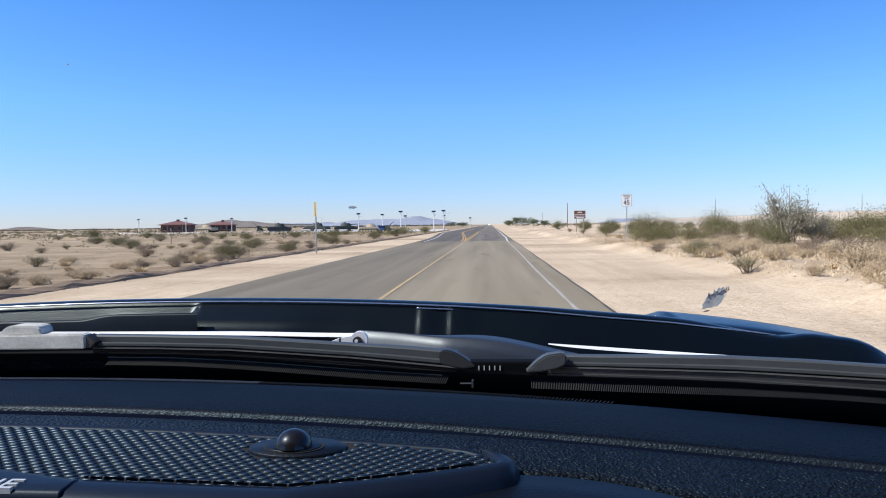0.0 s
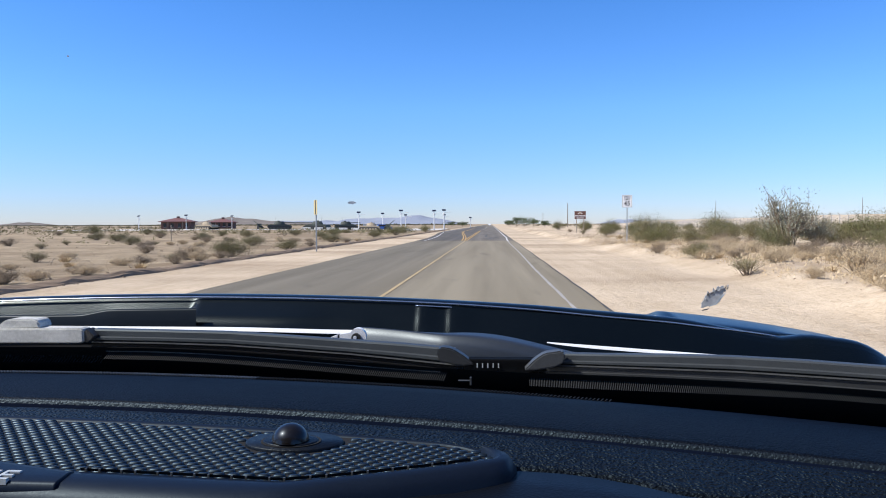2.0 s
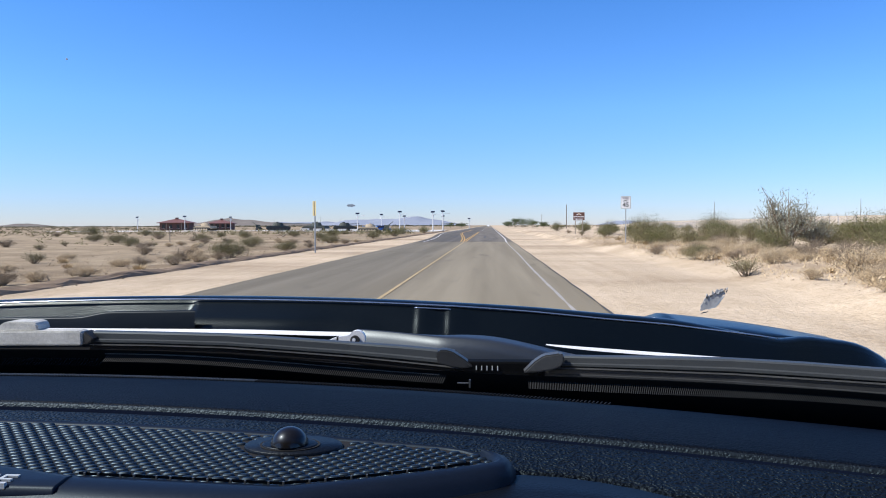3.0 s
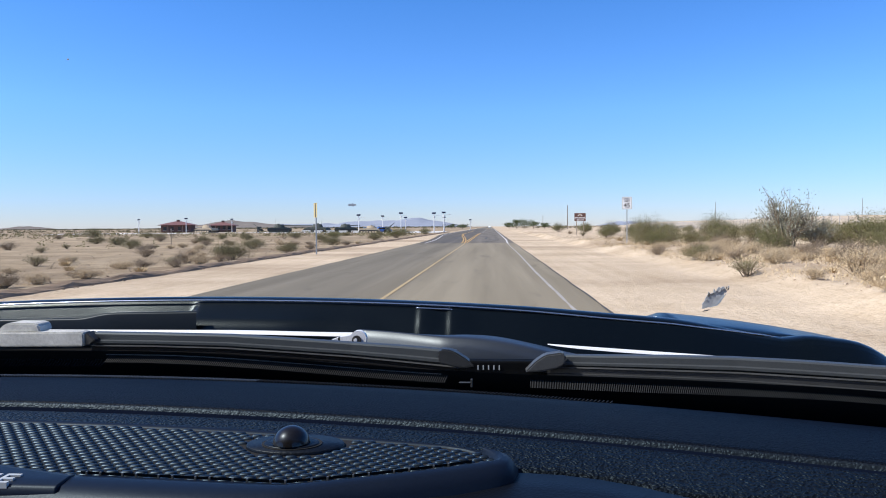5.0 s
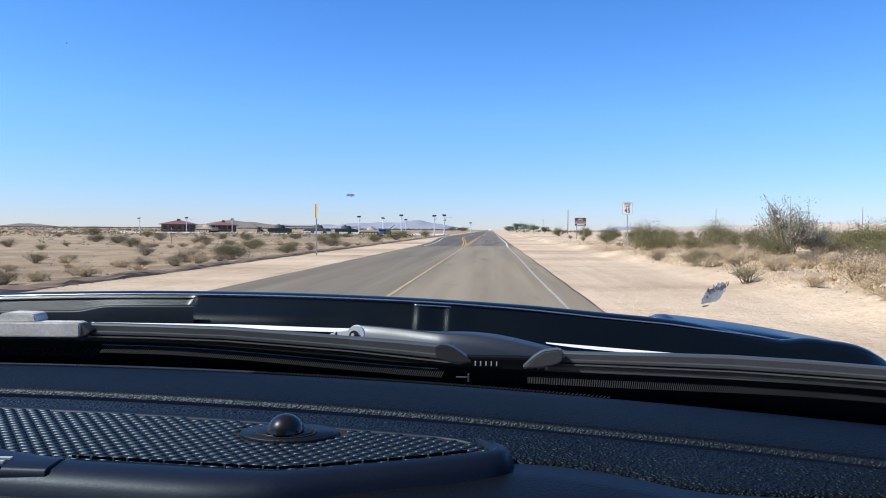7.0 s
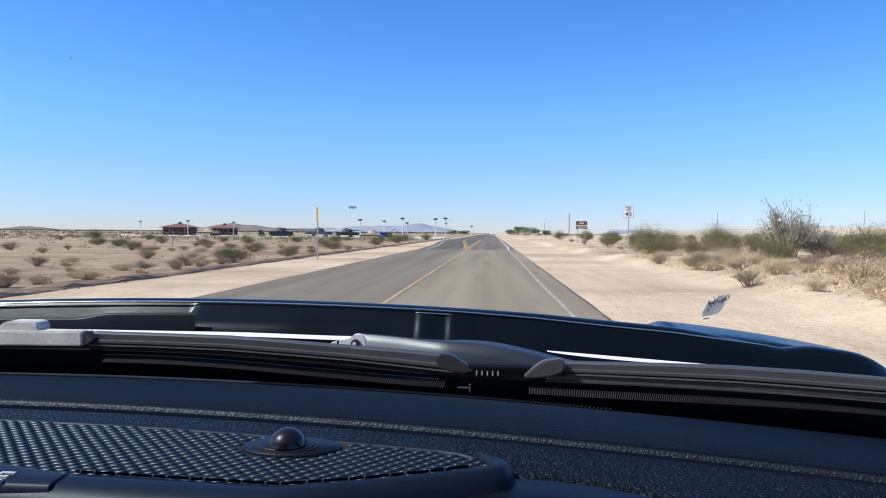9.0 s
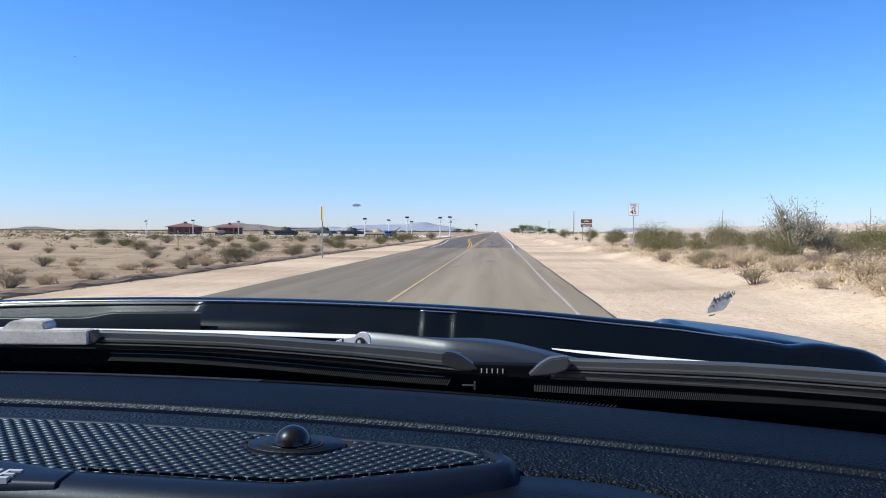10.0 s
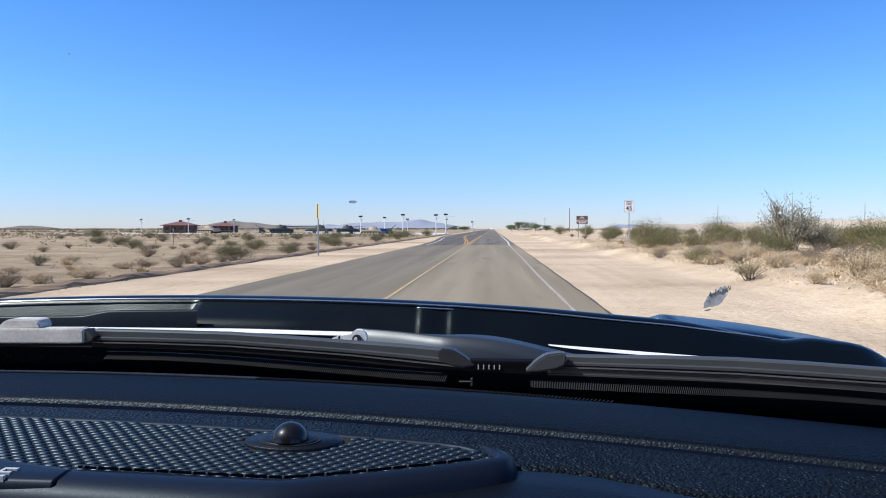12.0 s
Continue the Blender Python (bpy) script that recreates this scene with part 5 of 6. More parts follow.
weave = new("weave", me)
weave.parent = grille
tagged(weave, "woven field of small raised bumps", kind="stuff")
# raised black strip that paints the shade of a gap under the mesh
gap_xs = span(-0.226, -0.012, 50)
tpart("mesh_gap", sheet(lambda x, k: (x, grille_lower(x) + 0.0022 - 0.0006 * k, 1.3962 + 0.0018 * k), gap_xs, (1, 0)), PIT, "dark strip standing in for a shaded gap below the mesh", False, grille)
tab = None
for i in range(26):
    x = -0.222 + 0.0105 * i - (0.0025 if i % 2 else 0.0)
    if x > -0.014:
        break
    if tab is None:
        tab = part("mesh_tab", box(-0.0005, 0.0005, -0.0010, 0.0002, 1.3962, 1.3982), CAP_GREY, grille, "small pale mesh tab")
    else:
        tab = new("mesh_tab", tab.data)
        tab.parent = grille
    tab.location = (x - MID, grille_lower(x) + 0.0014, 0)

# light sensor: flange, ring and smoked dome
def disc(cx, cy, rx, ry, z0, z1, n=36, soft=0.8):
    bm = bmesh.new()
    rings = []
    for s, z in ((1.0, z0), (1.0, z0 + (z1 - z0) * 0.5), (soft + (1 - soft) * 0.5, z0 + (z1 - z0) * 0.9), (soft, z1)):
        rings.append([bm.verts.new((cx + rx * s * math.cos(k * math.tau / n), cy + ry * s * math.sin(k * math.tau / n), z)) for k in range(n)])
    for p, q in zip(rings, rings[1:]):
        for k in range(n):
            bm.faces.new((p[k], p[(k + 1) % n], q[(k + 1) % n], q[k]))
    bm.faces.new(rings[-1])
    bm.faces.new(rings[0][::-1])
    return bm


flange = tpart("sensor_flange", disc(-0.1245, 0.427, 0.0315, 0.0192, 1.390, 1.3945, soft=0.97), DASH_SHEEN, "oval black flange round the sensor", True)
tpart("sensor_groove", disc(-0.1262, 0.4255, 0.0192, 0.0134, 1.3946, 1.3951, soft=0.99), PIT, "thin dark groove round the lens", False, flange)
tpart("sensor_ring", disc(-0.1262, 0.4250, 0.0176, 0.0120, 1.3946, 1.3958, soft=0.95), DASH_SHEEN, "", True, flange)
dome = bmesh.new()
bmesh.ops.create_uvsphere(dome, u_segments=40, v_segments=22, radius=0.0118)
bmesh.ops.transform(dome, matrix=Matrix.LocRotScale((-0.1262, 0.4240, 1.3946), None, (1, 1, 1.0)), verts=dome.verts[:])
bmesh.ops.delete(dome, geom=[v for v in dome.verts if v.co.z < 1.3950], context="VERTS")
tpart("sensor_dome", dome, DOME_MAT, "glossy smoked dome", True, flange)

# defroster edge, near-black sheet for the shade in the well below the glass
teeth, teeth_lit = bmesh.new(), bmesh.new()
for i in range(290):
    x = -0.80 + i * 0.0031
    y0 = 0.6475 - bow(x, 0.277)
    m = Matrix.Translation((x, y0, 1.3872)) @ Matrix.Rotation(radians(-24), 4, "Z") @ Matrix.Diagonal((0.0010, 0.0070, 0.0010, 1))
    # pale left, dim right: the light's fall-off is put into two colours
    bmesh.ops.create_cube(teeth_lit if x < -0.22 else teeth, size=1.0, matrix=m)
tpart("defroster_teeth", teeth, TEETH, "row of small grey teeth along the dash edge")
tpart("defroster_teeth", teeth_lit, CAP_GREY, "row of small grey teeth along the dash edge")
tpart("dark_well", sheet(lambda x, k: (x, (0.60, 0.648, 0.72, 0.80)[k] - bow(x, 0.28), (1.33, 1.368, 1.360, 1.345)[k]), XS, range(4), 0.01), WELL, "near-black sheet for the shade in the gap below the windshield", True)

# windshield, its printed band and dirt
def glass_at(x, t):
    return (x, 0.80 - 1.06 * t - bow(x, 0.29 - 0.12 * t), 1.345 + 0.635 * t)


glass = tpart("windshield", sheet(glass_at, span(-1.22, 0.40, 40), span(0, 1, 16)), GLASS, "clear windshield with a few dried smears", True)
glass.visible_shadow = False
glass.data.flip_normals()


def on_glass(x, t, lift):
    a = glass_at(x, t)
    return (a[0], a[1] - lift * 0.68, a[2] - lift * 0.73)


def band_top(x):
    """Upper edge of the hatching, as a share of the way up the glass."""
    return 0.0883 - 0.0212 * smooth(-0.36, -0.06, x) + 0.0222 * smooth(-0.02, 0.31, x)


def stroke(bm, x, t, drop, lean, w):
    """One pale stroke that stands in for light through a gap in the band: it slopes down from t towards the cab, so
    that its face catches the sky.
    """
    a = Vector(on_glass(x + lean, t, 0.004))
    b = a + Vector((-2 * lean, -0.8 * drop, -drop))
    d = Vector((w / 2, 0, 0))
    bm.faces.new([bm.verts.new(p) for p in (b - d, b + d, a + d, a - d)])


tpart("black_band", sheet(lambda x, t: on_glass(x, t * (band_top(x) + 0.004), 0.002), span(-1.2, 0.40, 90), [0.0, 0.5, 1.0]), FRIT, "black printed band along the foot of the glass", True, glass)
hatch, dash_line, fine = bmesh.new(), bmesh.new(), bmesh.new()
x = -0.407
while x < 0.40:
    x += 0.0021 if x < 0 else 0.0015
    if -0.045 < x < 0.035:
        continue
    top = band_top(x)
    lean = 0.0016 if x < 0 else 0.0 - 0.0012 * smooth(0.12, 0.3, x)
    stroke(hatch if x < 0.17 else fine, x, top - 0.0022, 0.0068 - 0.002 * smooth(0.1, 0.3, x), lean, 0.0006)
for i in range(150):
    x = -0.405 + i * 0.0026
    if x < -0.05:
        stroke(dash_line, x, band_top(x), 0.0008, 0.0003, 0.0017)
# left rows take the dim colour, which paints the blade's shade
for i in range(60):
    x = -0.62 + i * 0.0034
    stroke(fine, x, 0.0755, 0.0012, 0.0006, 0.0014)
    if x > -0.53:
        stroke(fine, x, 0.0720, 0.0055, 0.0012, 0.0008)
tagged(tpart("band_hatching", hatch, FRIT_DOT, "fine pale hatching on the band", False, glass), kind="stuff")
tagged(tpart("band_dots", dash_line, FRIT_LINE, "dotted line above the hatching", False, glass), kind="stuff")
tagged(tpart("band_hatching", fine, FRIT_FINE, "fine dim hatching on the band", False, glass), kind="stuff")


def smear(cx, cy, cz, pts, material, label):
    bm = upright(prism(pts, 0, 0.0004), Matrix.Translation((cx, cy, cz)))
    tpart("smear", bm, material, label, False, glass)


sm = 0.001
rs = random.Random(5)
blot = []
corners = ((-10.5, -8.0), (-9.8, -4.0), (-8.0, 0.5), (-5.2, 4.0), (-2.0, 6.2), (1.5, 7.2), (5.0, 7.6), (8.6, 7.4), (6.6, 3.2), (4.8, -0.8), (1.6, -4.2), (-3.4, -6.4), (-7.6, -7.4))
for k, (px0, pz0) in enumerate(corners):
    px1, pz1 = corners[(k + 1) % len(corners)]
    for j in range(3):
        f = j / 3
        rough = 2.0 if 2 <= k <= 7 else 0.5
        blot.append(((px0 + (px1 - px0) * f + rs.uniform(-0.4, 0.4)) * sm, (pz0 + (pz1 - pz0) * f + rs.uniform(-rough, rough)) * sm))
smear(0.171, 0.544, 1.4735, blot, SMEAR, "grey dried bug smear on the glass")
for k in range(16):
    f = k / 15
    run, q, lean = rs.uniform(1.0, 3.2) * sm, rs.uniform(0.2, 0.5) * sm, rs.uniform(0.8, 1.5)
    ux, uz = math.cos(lean), math.sin(lean)
    line = [(-q * uz, q * ux), (q * uz, -q * ux), (ux * run * 0.6 + q * 1.3 * uz, uz * run * 0.6 - q * ux), (ux * run, uz * run), (ux * run * 0.5 - q * uz, uz * run * 0.5 + q * ux)]
    smear(0.171 + (-7.5 + 17.0 * f + rs.uniform(-0.8, 0.8)) * sm, 0.5435, 1.4735 + (0.2 + 7.6 * f ** 0.6 + rs.uniform(-1.6, 0.8)) * sm, line, SMEAR_DARK if k % 3 else SMEAR, "")
smear(0.1728, 0.5437, 1.4722, [(-6.0 * sm, -5.2 * sm), (-1.2 * sm, -3.0 * sm), (2.0 * sm, 1.2 * sm), (5.2 * sm, 4.8 * sm), (6.4 * sm, 5.6 * sm), (2.6 * sm, 0.2 * sm), (-0.6 * sm, -3.8 * sm)], SMEAR_PALE, "pale streak along the smear")
smear(0.164, 0.544, 1.4645, [(-3 * sm, -1 * sm), (1 * sm, -0.4 * sm), (3 * sm, 0.9 * sm), (-1 * sm, 0.3 * sm)], SMEAR_DARK, "thin grey streak")
smear(-0.110, 0.544, 1.548, [(3.4 * sm * math.cos(k * math.tau / 14), 1.1 * sm * math.sin(k * math.tau / 14) * (1 + 0.3 * math.sin(3 * k))) for k in range(14)], SMEAR_PALE, "faint pale smudge")
smear(-0.287, 0.458, 1.646, [(0.7 * sm * math.cos(k * math.tau / 8), 0.6 * sm * math.sin(k * math.tau / 8)) for k in range(8)], SMEAR, "tiny dark speck")

# wipers
def bar(rail, depth, ridge=0.25):
    """A blade through (x, y, top, bottom), with a ridge along its face."""
    def at(i, k):
        x, y, zt, zb = rail[i]
        h = zt - zb
        prof = ((0.6, 0.0), (0.1, 0.0), (0.0, 0.12), (0.0, 0.55), (-ridge, 0.62), (-ridge, 0.80), (0.1, 0.92), (0.2, 1.0), (1.0, 1.0), (1.0, 0.0), (0.6, 0.0))
        return (x, y + depth * prof[k][0], zt - h * prof[k][1])
    return sheet(at, range(len(rail)), range(11))


def arm_at(x, k):
    """The arm cover: its face leans back to the sun at the pivot and turns upright towards the blades."""
    zt = 1.3925 - 0.0035 * smooth(-0.17, -0.05, x) - 0.034 * smooth(-0.06, 0.17, x) ** 1.3
    w = smooth(-0.13, 0.02, x)
    lean = (0.920, 0.900, 0.886, 0.8835, 0.8790, 0.8660)
    flat = (0.965, 0.93, 0.882, 0.872, 0.867, 0.864)
    low = (-0.016, -0.003, 0.0, -0.0012, -0.010, -0.036)
    drop = (-0.016, -0.003, 0.0, -0.0025, -0.014, -0.034)
    lead = 0.28 * max(0.0, -0.06 - x)
    thin = (1, 1, 1, 1, 1 - 0.5 * smooth(0.02, 0.11, x), 1 - 0.72 * smooth(0.02, 0.11, x))[k]
    return (x, lean[k] * (1 - w) + flat[k] * w + lead, zt + (low[k] * (1 - w) + drop[k] * w) * thin)


wiper = tpart("wiper_arm", sheet(arm_at, span(-0.176, 0.125, 34), range(6), 0.004), SATIN, "satin grey wiper arm cover", True)
hub = tube([(-0.1672, 0.858, 1.3895), (-0.1672, 0.866, 1.3895)], 0.0104, 28)
tpart("pivot_cap", hub, BRIGHT, "pale round pivot cap", False, wiper)
tpart("pivot_bolt", tube([(-0.1690, 0.8545, 1.3882), (-0.1690, 0.8575, 1.3882)], 0.0058, 18), INK, "black bolt hole", False, wiper)
# the bolt's highlight, added as a small near-white disc
tpart("bolt_glint", tube([(-0.1700, 0.8525, 1.3888), (-0.1700, 0.8543, 1.3888)], 0.0022, 12), BRIGHT, "near-white dot standing in for the bolt's highlight", False, wiper)
link = upright(prism([(-0.2160, 1.3800), (-0.2040, 1.3858), (-0.1962, 1.3888), (-0.1962, 1.3770), (-0.2160, 1.3770)], -0.880, -0.872))
tpart("arm_link", link, BRIGHT, "pale tapered end of the arm", False, wiper)
link = upright(prism([(-0.1935, 1.3896), (-0.1800, 1.3918), (-0.1760, 1.3770), (-0.1935, 1.3770)], -0.880, -0.872))
tpart("arm_link", link, BRIGHT, "pale arm end by the pivot", False, wiper)
tpart("arm_gap", box(-0.1962, -0.1935, 0.873, 0.880, 1.377, 1.3888), INK, "", False, wiper)
left_rail = [(-0.478, 0.800, 1.4055, 1.3905), (-0.40, 0.800, 1.4045, 1.3900), (-0.312, 0.800, 1.4030, 1.3880), (-0.235, 0.798, 1.3990, 1.3838), (-0.163, 0.795, 1.3950, 1.3798), (-0.10, 0.788, 1.3925, 1.3755), (-0.040, 0.780, 1.3890, 1.3715)]
blade = tpart("wiper_blade", bar(left_rail, 0.012), RUBBER, "black rubber wiper blade")
right_rail = [(0.060, 0.766, 1.3875, 1.3752), (0.120, 0.750, 1.3897, 1.3772), (0.1825, 0.735, 1.3925, 1.3786), (0.2475, 0.720, 1.3942, 1.3798), (0.310, 0.700, 1.3946, 1.3802), (0.373, 0.680, 1.3936, 1.3804), (0.46, 0.650, 1.3930, 1.3800)]
blade2 = tpart("wiper_blade", bar(right_rail, 0.012), RUBBER, "black rubber wiper blade")
tpart("blade_edge", bar([(x, y - 0.003, zb - 0.001, zb - 0.0085) for x, y, zt, zb in left_rail], 0.006), COWL, "thin black squeegee lip", False, blade)
tpart("blade_edge", bar([(x, y - 0.003, zb - 0.001, zb - 0.0105 - 0.016 * max(0.0, x - 0.18)) for x, y, zt, zb in right_rail], 0.006), CAP_DARK, "thin black squeegee lip", False, blade2)
tpart("blade_bead", bar([(x, y - 0.004, zb + 0.0006, zb - 0.0006) for x, y, zt, zb in left_rail], 0.004), CAP_GREY, "pale worn bead along the blade", False, blade)
tpart("blade_bead", bar([(x, y - 0.004, zb + 0.0006, zb - 0.0006) for x, y, zt, zb in right_rail], 0.004), CAP_GREY, "pale worn bead along the blade", False, blade2)
tpart("blade_bead", bar([(x, y - 0.005, zb - 0.0108 - 0.016 * max(0.0, x - 0.18), zb - 0.0117 - 0.016 * max(0.0, x - 0.18)) for x, y, zt, zb in right_rail], 0.004), CAP_GREY, "pale worn lower bead", False, blade2)
tpart("blade_foot", bar([(x, y - 0.004, zb - 0.0118 - 0.016 * max(0.0, x - 0.18), zb - 0.0130 - 0.030 * max(0.0, x - 0.18)) for x, y, zt, zb in right_rail], 0.004), CAP_DARK, "dull grey foot of the squeegee", False, blade2)


def cap(points, y0, y1, name, label, parent, material):
    bm = upright(prism(points, -y1, -y0))
    bmesh.ops.bevel(bm, geom=bm.edges[:], offset=0.0016, segments=2, affect="EDGES", clamp_overlap=True)
    tpart(name, bm, material, label, False, parent)


cap([(-0.0598, 1.3895), (-0.0570, 1.3948), (-0.0500, 1.3952), (-0.0415, 1.3931), (-0.0279, 1.3846), (-0.0185, 1.3765), (-0.0300, 1.3745), (-0.0415, 1.3755), (-0.0575, 1.3795)], 0.756, 0.772, "blade_cap", "dark grey wedge-shaped blade cap", blade, CAP_DARK)
cap([(0.0350, 1.3735), (0.0468, 1.3855), (0.0569, 1.3922), (0.0748, 1.3949), (0.0785, 1.3925), (0.0784, 1.3860), (0.0765, 1.3812), (0.0677, 1.3770), (0.0480, 1.3738)], 0.742, 0.758, "blade_cap", "grey wedge-shaped blade cap", blade2, CAP_GREY)
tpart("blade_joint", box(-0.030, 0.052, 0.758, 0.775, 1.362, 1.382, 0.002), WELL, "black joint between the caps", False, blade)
for i in range(5):
    x = -0.0160 + i * 0.0058
    tpart("joint_rib", box(x, x + 0.0012, 0.7555, 0.7578, 1.3731, 1.3776), MARK, "", False, blade)
tpart("washer_clip", box(-0.0205, -0.0186, 0.655, 0.658, 1.3772, 1.3850, 0.0004), CAP_GREY, "small grey clip", False, blade)
tpart("washer_clip", box(-0.0315, -0.0207, 0.655, 0.658, 1.3810, 1.3820, 0.0003), CAP_GREY, "", False, blade)
grip = [(-0.70, 1.3890), (-0.4835, 1.3910), (-0.4815, 1.3935), (-0.4820, 1.4065), (-0.4850, 1.4085), (-0.70, 1.4065)]
cap(grip, 0.786, 0.805, "blade_end", "sun-faded grey plastic blade end", blade, GREY_PLASTIC)
cap([(-0.595, 1.4060), (-0.583, 1.4165), (-0.577, 1.4182), (-0.544, 1.4182), (-0.540, 1.4160), (-0.5375, 1.4075)], 0.790, 0.815, "blade_clip", "grey clip on the blade end", blade, GREY_PLASTIC)
cap([(-0.4810, 1.3920), (-0.4750, 1.3930), (-0.4690, 1.3985), (-0.4790, 1.4075), (-0.4812, 1.4070)], 0.788, 0.806, "blade_stop", "black end stop", blade, INK)

# cowl, with white strips that paint the sky's reflection along its edge
tpart("cowl", sheet(lambda x, k: (x, (0.80, 0.86, 0.94, 1.02, 1.045)[k] - bow(x, 0.10) * (1 - k / 4), (1.340, 1.350, 1.352, 1.350, 1.335)[k] - bow(x, 0.045)), span(-1.3, 0.55, 50), range(5), 0.01), COWL, "black plastic cowl", True)


def edge_strip(xs, top, thick, deep):
    def at(i, k):
        x = xs[i]
        zt, th, d = top(x), thick(x), deep(x)
        return (x, 1.0 + (-0.002, 0.0, 0.46 * d, d)[k], (zt - th, zt - 0.25 * th, zt, zt - 0.001)[k])
    return sheet(at, range(len(xs)), range(4))


tpart("cowl_edge", edge_strip(span(-0.85, -0.190, 44), lambda x: 1.3745 + 0.0030 * smooth(-0.20, -0.40, x), lambda x: 0.0034 + 0.0012 * smooth(-0.50, -0.38, x), lambda x: 0.014), BRIGHT, "white strip painted for the sky's reflection on the cowl edge", True)
tpart("cowl_edge", edge_strip(span(0.080, 0.365, 26), lambda x: 1.3598 - 0.0183 * (x - 0.08) / 0.27, lambda x: 0.0006 + 0.0036 * math.sin(math.pi * min(1.0, (x - 0.0795) / 0.2865) ** 0.7), lambda x: 0.006), BRIGHT, "white strip painted for the sky's reflection on the cowl edge", True)

# black screen behind the cowl: it stands before the foot of the hood lip on the driver's side
def screen_at(x, k):
    top = 1.3918 + 0.017 * (x + 0.69) + 0.0076 * smooth(-0.635, -0.580, x)
    return (x, (1.0180, 1.0200, 1.0225, 1.0300)[k], (1.350, top - 0.003, top, top - 0.0005)[k])


tpart("cowl_screen", sheet(screen_at, span(-1.2, -0.446, 60), range(4)), SCREEN, "smooth black cowl screen below the hood lip", True)

# hood with a raised rear lip, and the far fender
def crest(x):
    d = abs(x - MID)
    dip = 0.0018 * smooth(0.5, 0.65, d) + 0.0130 * smooth(0.72, 0.90, d) * (1 - 0.66 * smooth(0.895, 0.945, d))
    return 1.4170 - 0.0605 * d * d - dip - 5.6 * max(0.0, d - 0.995) ** 2


HOOD = [(1.030, -0.075), (1.034, -0.053), (1.038, -0.044), (1.060, -0.027), (1.080, -0.0105), (1.0809, -0.0098), (1.0881, -0.0047), (1.089, -0.0040), (1.096, -0.0012), (1.104, 0.0), (1.115, -0.0006), (1.14, -0.0060), (1.20, -0.018), (1.35, -0.045), (1.60, -0.080), (1.90, -0.130), (2.20, -0.195), (2.38, -0.260), (2.42, -0.33)]
hood_xs = span(MID - 1.06, MID + 1.06, 130)
STEEP = {2: (1.050, -0.044), 3: (1.066, -0.036), 4: (1.0735, -0.0300), 5: (1.0739, -0.0293), 6: (1.0876, -0.0084), 7: (1.0890, -0.0060)}


def crease(x):
    """Two shallow pressed creases whose steep sides face the sun."""
    a = smooth(-0.1200, -0.1085, x) * (1 - smooth(-0.1080, -0.0735, x))
    b = smooth(-0.0725, -0.0610, x) * (1 - smooth(-0.0605, -0.0120, x))
    return 0.0038 * a + 0.0038 * b


def hood_at(x, k):
    """The lip's face stands steeper, and so catches the sun, along the driver's half and between two pressed creases."""
    y, z = HOOD[k]
    if k in STEEP:
        w = smooth(-0.466, -0.482, x)
        half = 0.55 * smooth(-0.60, -0.66, x)
        sy, sz = STEEP[k]
        if k in (3, 4, 5):
            sz += 0.010 * (1 - half / 0.55)
            sy += 0.005 * (1 - half / 0.55)
        y, z = y + (sy - y) * w, z + (sz - z) * w
    if k in (1, 2, 3):
        y += (0.004, 0.009, 0.003)[k - 1] * smooth(-0.22, -0.15, x)
        y -= (0.006, 0.014, 0.008)[k - 1] * smooth(-0.480, -0.464, x) * (1 - smooth(-0.33, -0.22, x))
    if 2 <= k <= 7:
        y -= crease(x) * (0.6, 1.0, 1.0, 1.0, 0.9, 0.3)[k - 2]
    return (x, y, crest(x) + z)


hood_xs = sorted(span(-0.1215, -0.0100, 60) + hood_xs + span(-0.49, -0.46, 8) + span(-0.67, -0.59, 8))
hood = tpart("hood", sheet(hood_at, hood_xs, range(len(HOOD)), 0.012), PAINT, "dark blue metallic hood with a raised rear lip", True)



def glint_at(x):
    """The added glint line lies below the crest and climbs onto it where the lip dips towards the fender."""
    d = abs(x - MID)
    up = smooth(0.74, 0.88, d)
    low = 0.0035 + 0.0026 * smooth(0.35, 0.65, d) if x > MID else 0.0035
    return (x, 1.0840 + 0.014 * up, crest(x) - low * (1 - up) + 0.0007 * up)


# the paint's glints are added as thin pale metal tubes
tpart("hood_glint", tube([glint_at(x) for x in span(MID - 0.88, MID + 0.895, 110)], [0.0015] * 108 + [0.0011, 0.0004], 12), GLINT, "thin pale tube for the glint line below the crest", True, hood)
tpart("hood_glint", tube([(0.2545, 1.112, 1.3848), (0.268, 1.110, 1.3825), (0.282, 1.108, 1.3806)], [0.0004, 0.0016, 0.0020], 10), GLINT, "short pale tube for the glint where the bulge begins", True, hood)
tpart("hood_glint", tube([(x, 1.0790, crest(x) - 0.0082) for x in span(-0.1180, -0.0612, 12)], 0.0013, 10), GLINT, "short pale tube for the glint above the two creases", True, hood)


def fender_at(x, k):
    far = 1.3710 - 0.078 * (x - 0.297) - 0.20 * (x - 0.297) ** 2
    rows = ((1.125, crest(min(x, 0.60)) - 0.010), (1.19, far - 0.002), (1.25, far + 0.0005), (1.28, far), (1.33, far - 0.006), (1.50, far - 0.040), (2.0, far - 0.14), (2.35, far - 0.24))
    y, z = rows[k]
    return (x, y, z - 0.08 * (1 - smooth(0.276, 0.312, x)))


fender = tpart("hood_bulge", sheet(fender_at, span(0.24, 0.60, 36), range(8), 0.01), PAINT, "raised outer part of the hood reflecting the sky", True)
tpart("hood_bulge", sheet(lambda x, k: fender_at(2 * MID - x, k)[0:0] + (x, *fender_at(2 * MID - x, k)[1:]), span(2 * MID - 0.60, 2 * MID - 0.24, 36), range(8), 0.01), PAINT, "raised outer part of the hood reflecting the sky", True)

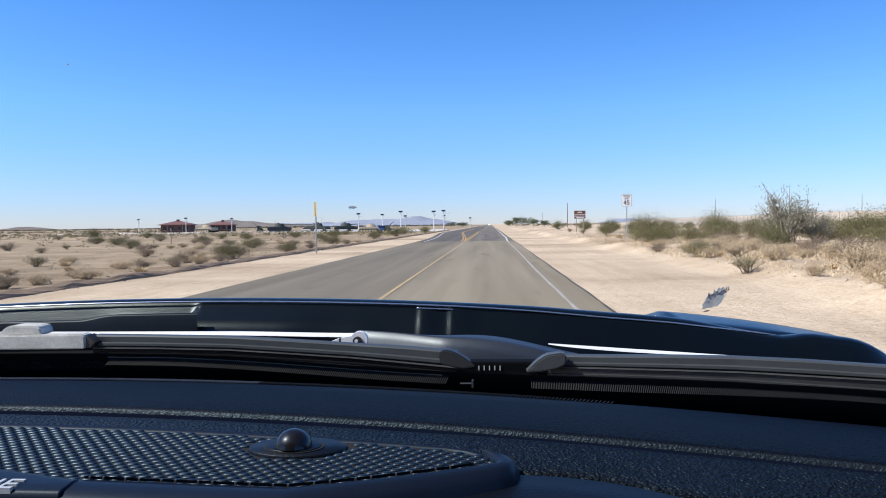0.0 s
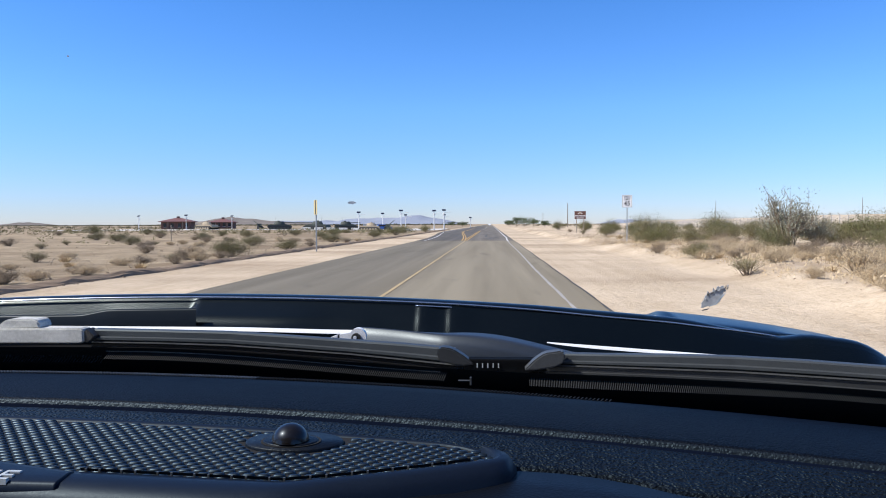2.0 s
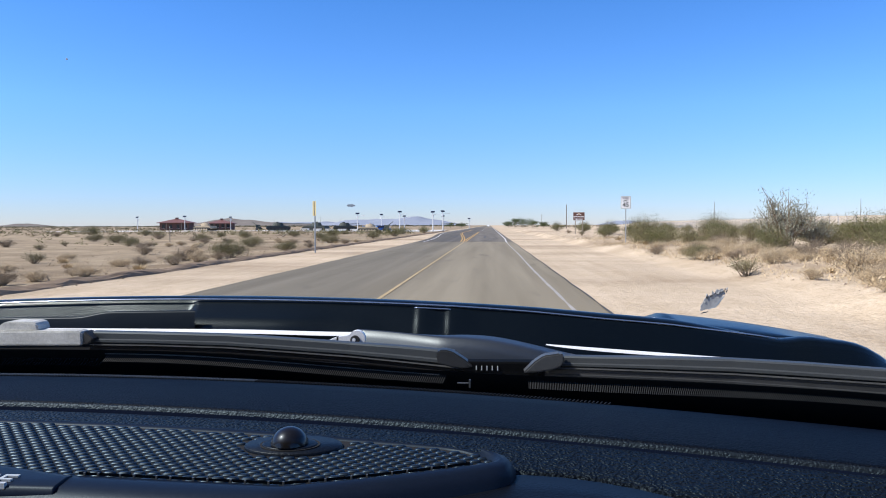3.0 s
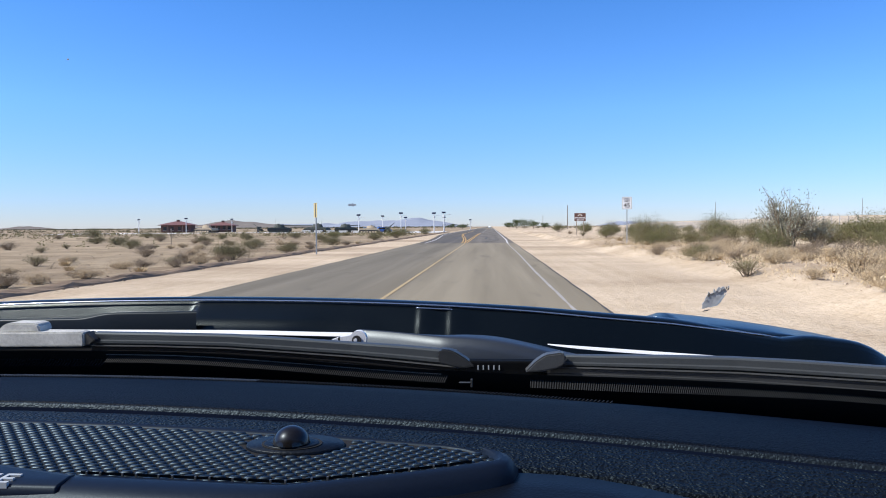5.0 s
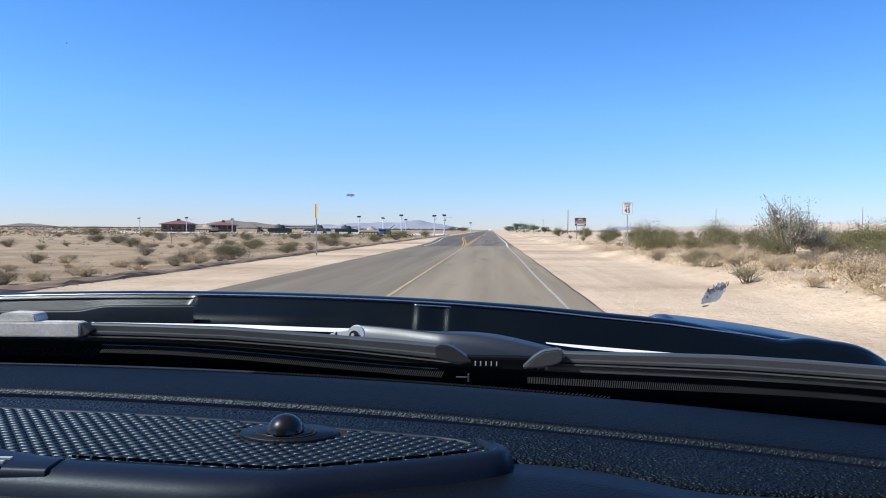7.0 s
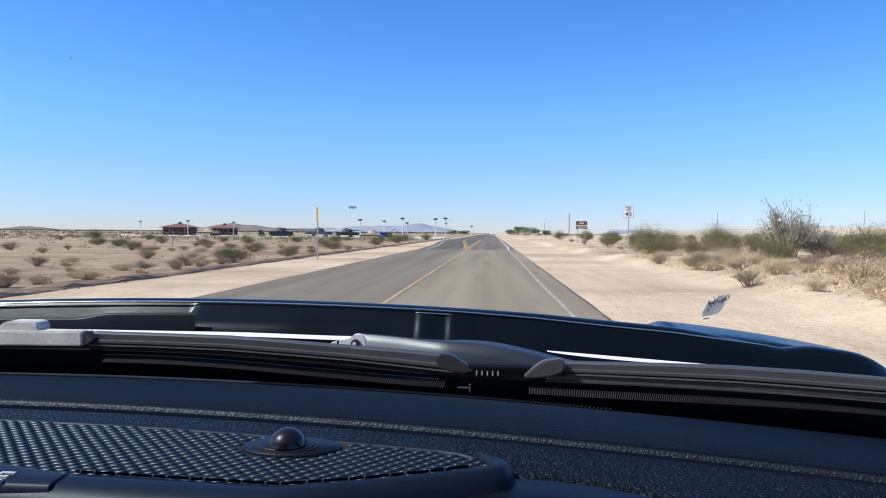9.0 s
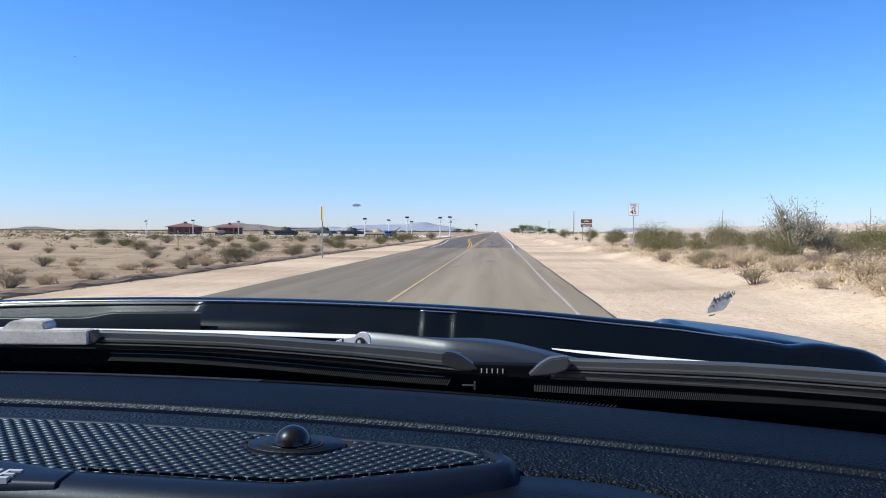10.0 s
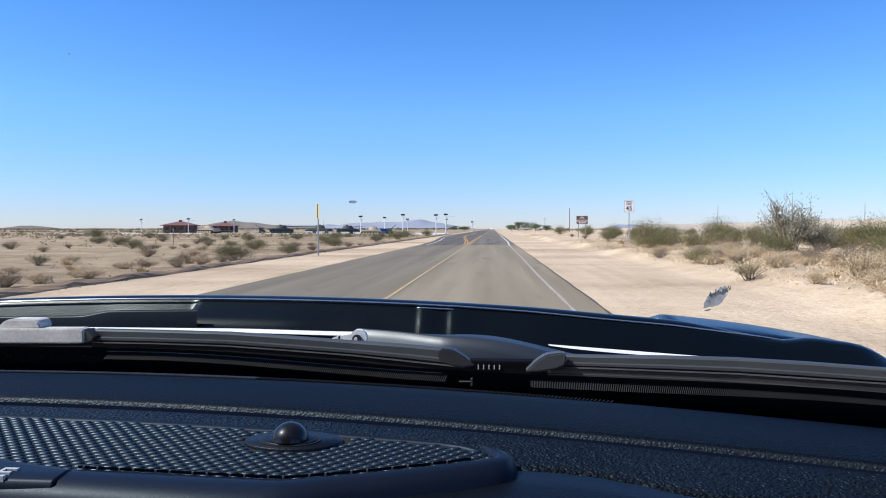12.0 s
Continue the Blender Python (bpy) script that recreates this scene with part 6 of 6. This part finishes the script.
# plain body that closes the cab round the camera
for sx in (-1, 1):
    xo = MID + sx * 0.98
    side = [(-3.0, 0.45), (-3.0, 1.25), (-1.45, 1.25), (1.02, 1.28), (2.38, 1.10), (2.42, 0.45)]
    bm = upright(prism(side, -0.03, 0.03))
    bmesh.ops.transform(bm, matrix=Matrix.Translation((xo, 0, 0)) @ Matrix.Rotation(radians(90), 4, "Z"), verts=bm.verts[:])
    tpart("body_side", bm, PAINT, "plain dark blue body side")
    for wy in (1.75, -1.95):
        w = tpart("wheel", tube([(xo - sx * 0.22, wy, 0.40), (xo + sx * 0.035, wy, 0.40)], 0.40, 28), TRACK_RUBBER, "black tyre")
        tpart("rim", tube([(xo + sx * 0.036, wy, 0.40), (xo + sx * 0.05, wy, 0.40)], 0.24, 20), STEEL, "steel rim", False, w)
    tpart("pillar", tube([(MID + sx * 0.92, 0.66, 1.28), (MID + sx * 0.90, 0.50, 1.42), (MID + sx * 0.79, -0.30, 1.96)], [0.06, 0.07, 0.07], 10), LINING, "windshield pillar")
    tpart("pillar", box(MID + sx * 0.86 - 0.05, MID + sx * 0.86 + 0.05, -1.40, -1.25, 1.25, 1.98, 0.01), LINING, "rear pillar")
tpart("roof", box(MID - 0.88, MID + 0.88, -1.40, -0.27, 1.975, 2.02, 0.015), LINING, "plain cab roof")
tpart("rear_wall", box(MID - 0.95, MID + 0.95, -1.45, -1.40, 0.5, 1.98, 0.01), LINING, "plain cab rear wall")
tpart("cab_floor", box(MID - 0.95, MID + 0.95, -1.40, 0.98, 0.46, 0.52), LINING, "plain cab floor")
tpart("front_panel", box(MID - 0.95, MID + 0.95, 2.36, 2.41, 0.5, 1.08, 0.01), PLASTIC, "plain front panel")
tpart("bed_floor", box(MID - 0.95, MID + 0.95, -3.0, -1.46, 0.72, 0.78), LINING, "plain truck bed")
tpart("tailgate", box(MID - 0.95, MID + 0.95, -3.04, -2.99, 0.5, 1.25, 0.01), PAINT, "plain tailgate")

truck.matrix_basis = LEAN @ pose(MID, 0, 0)
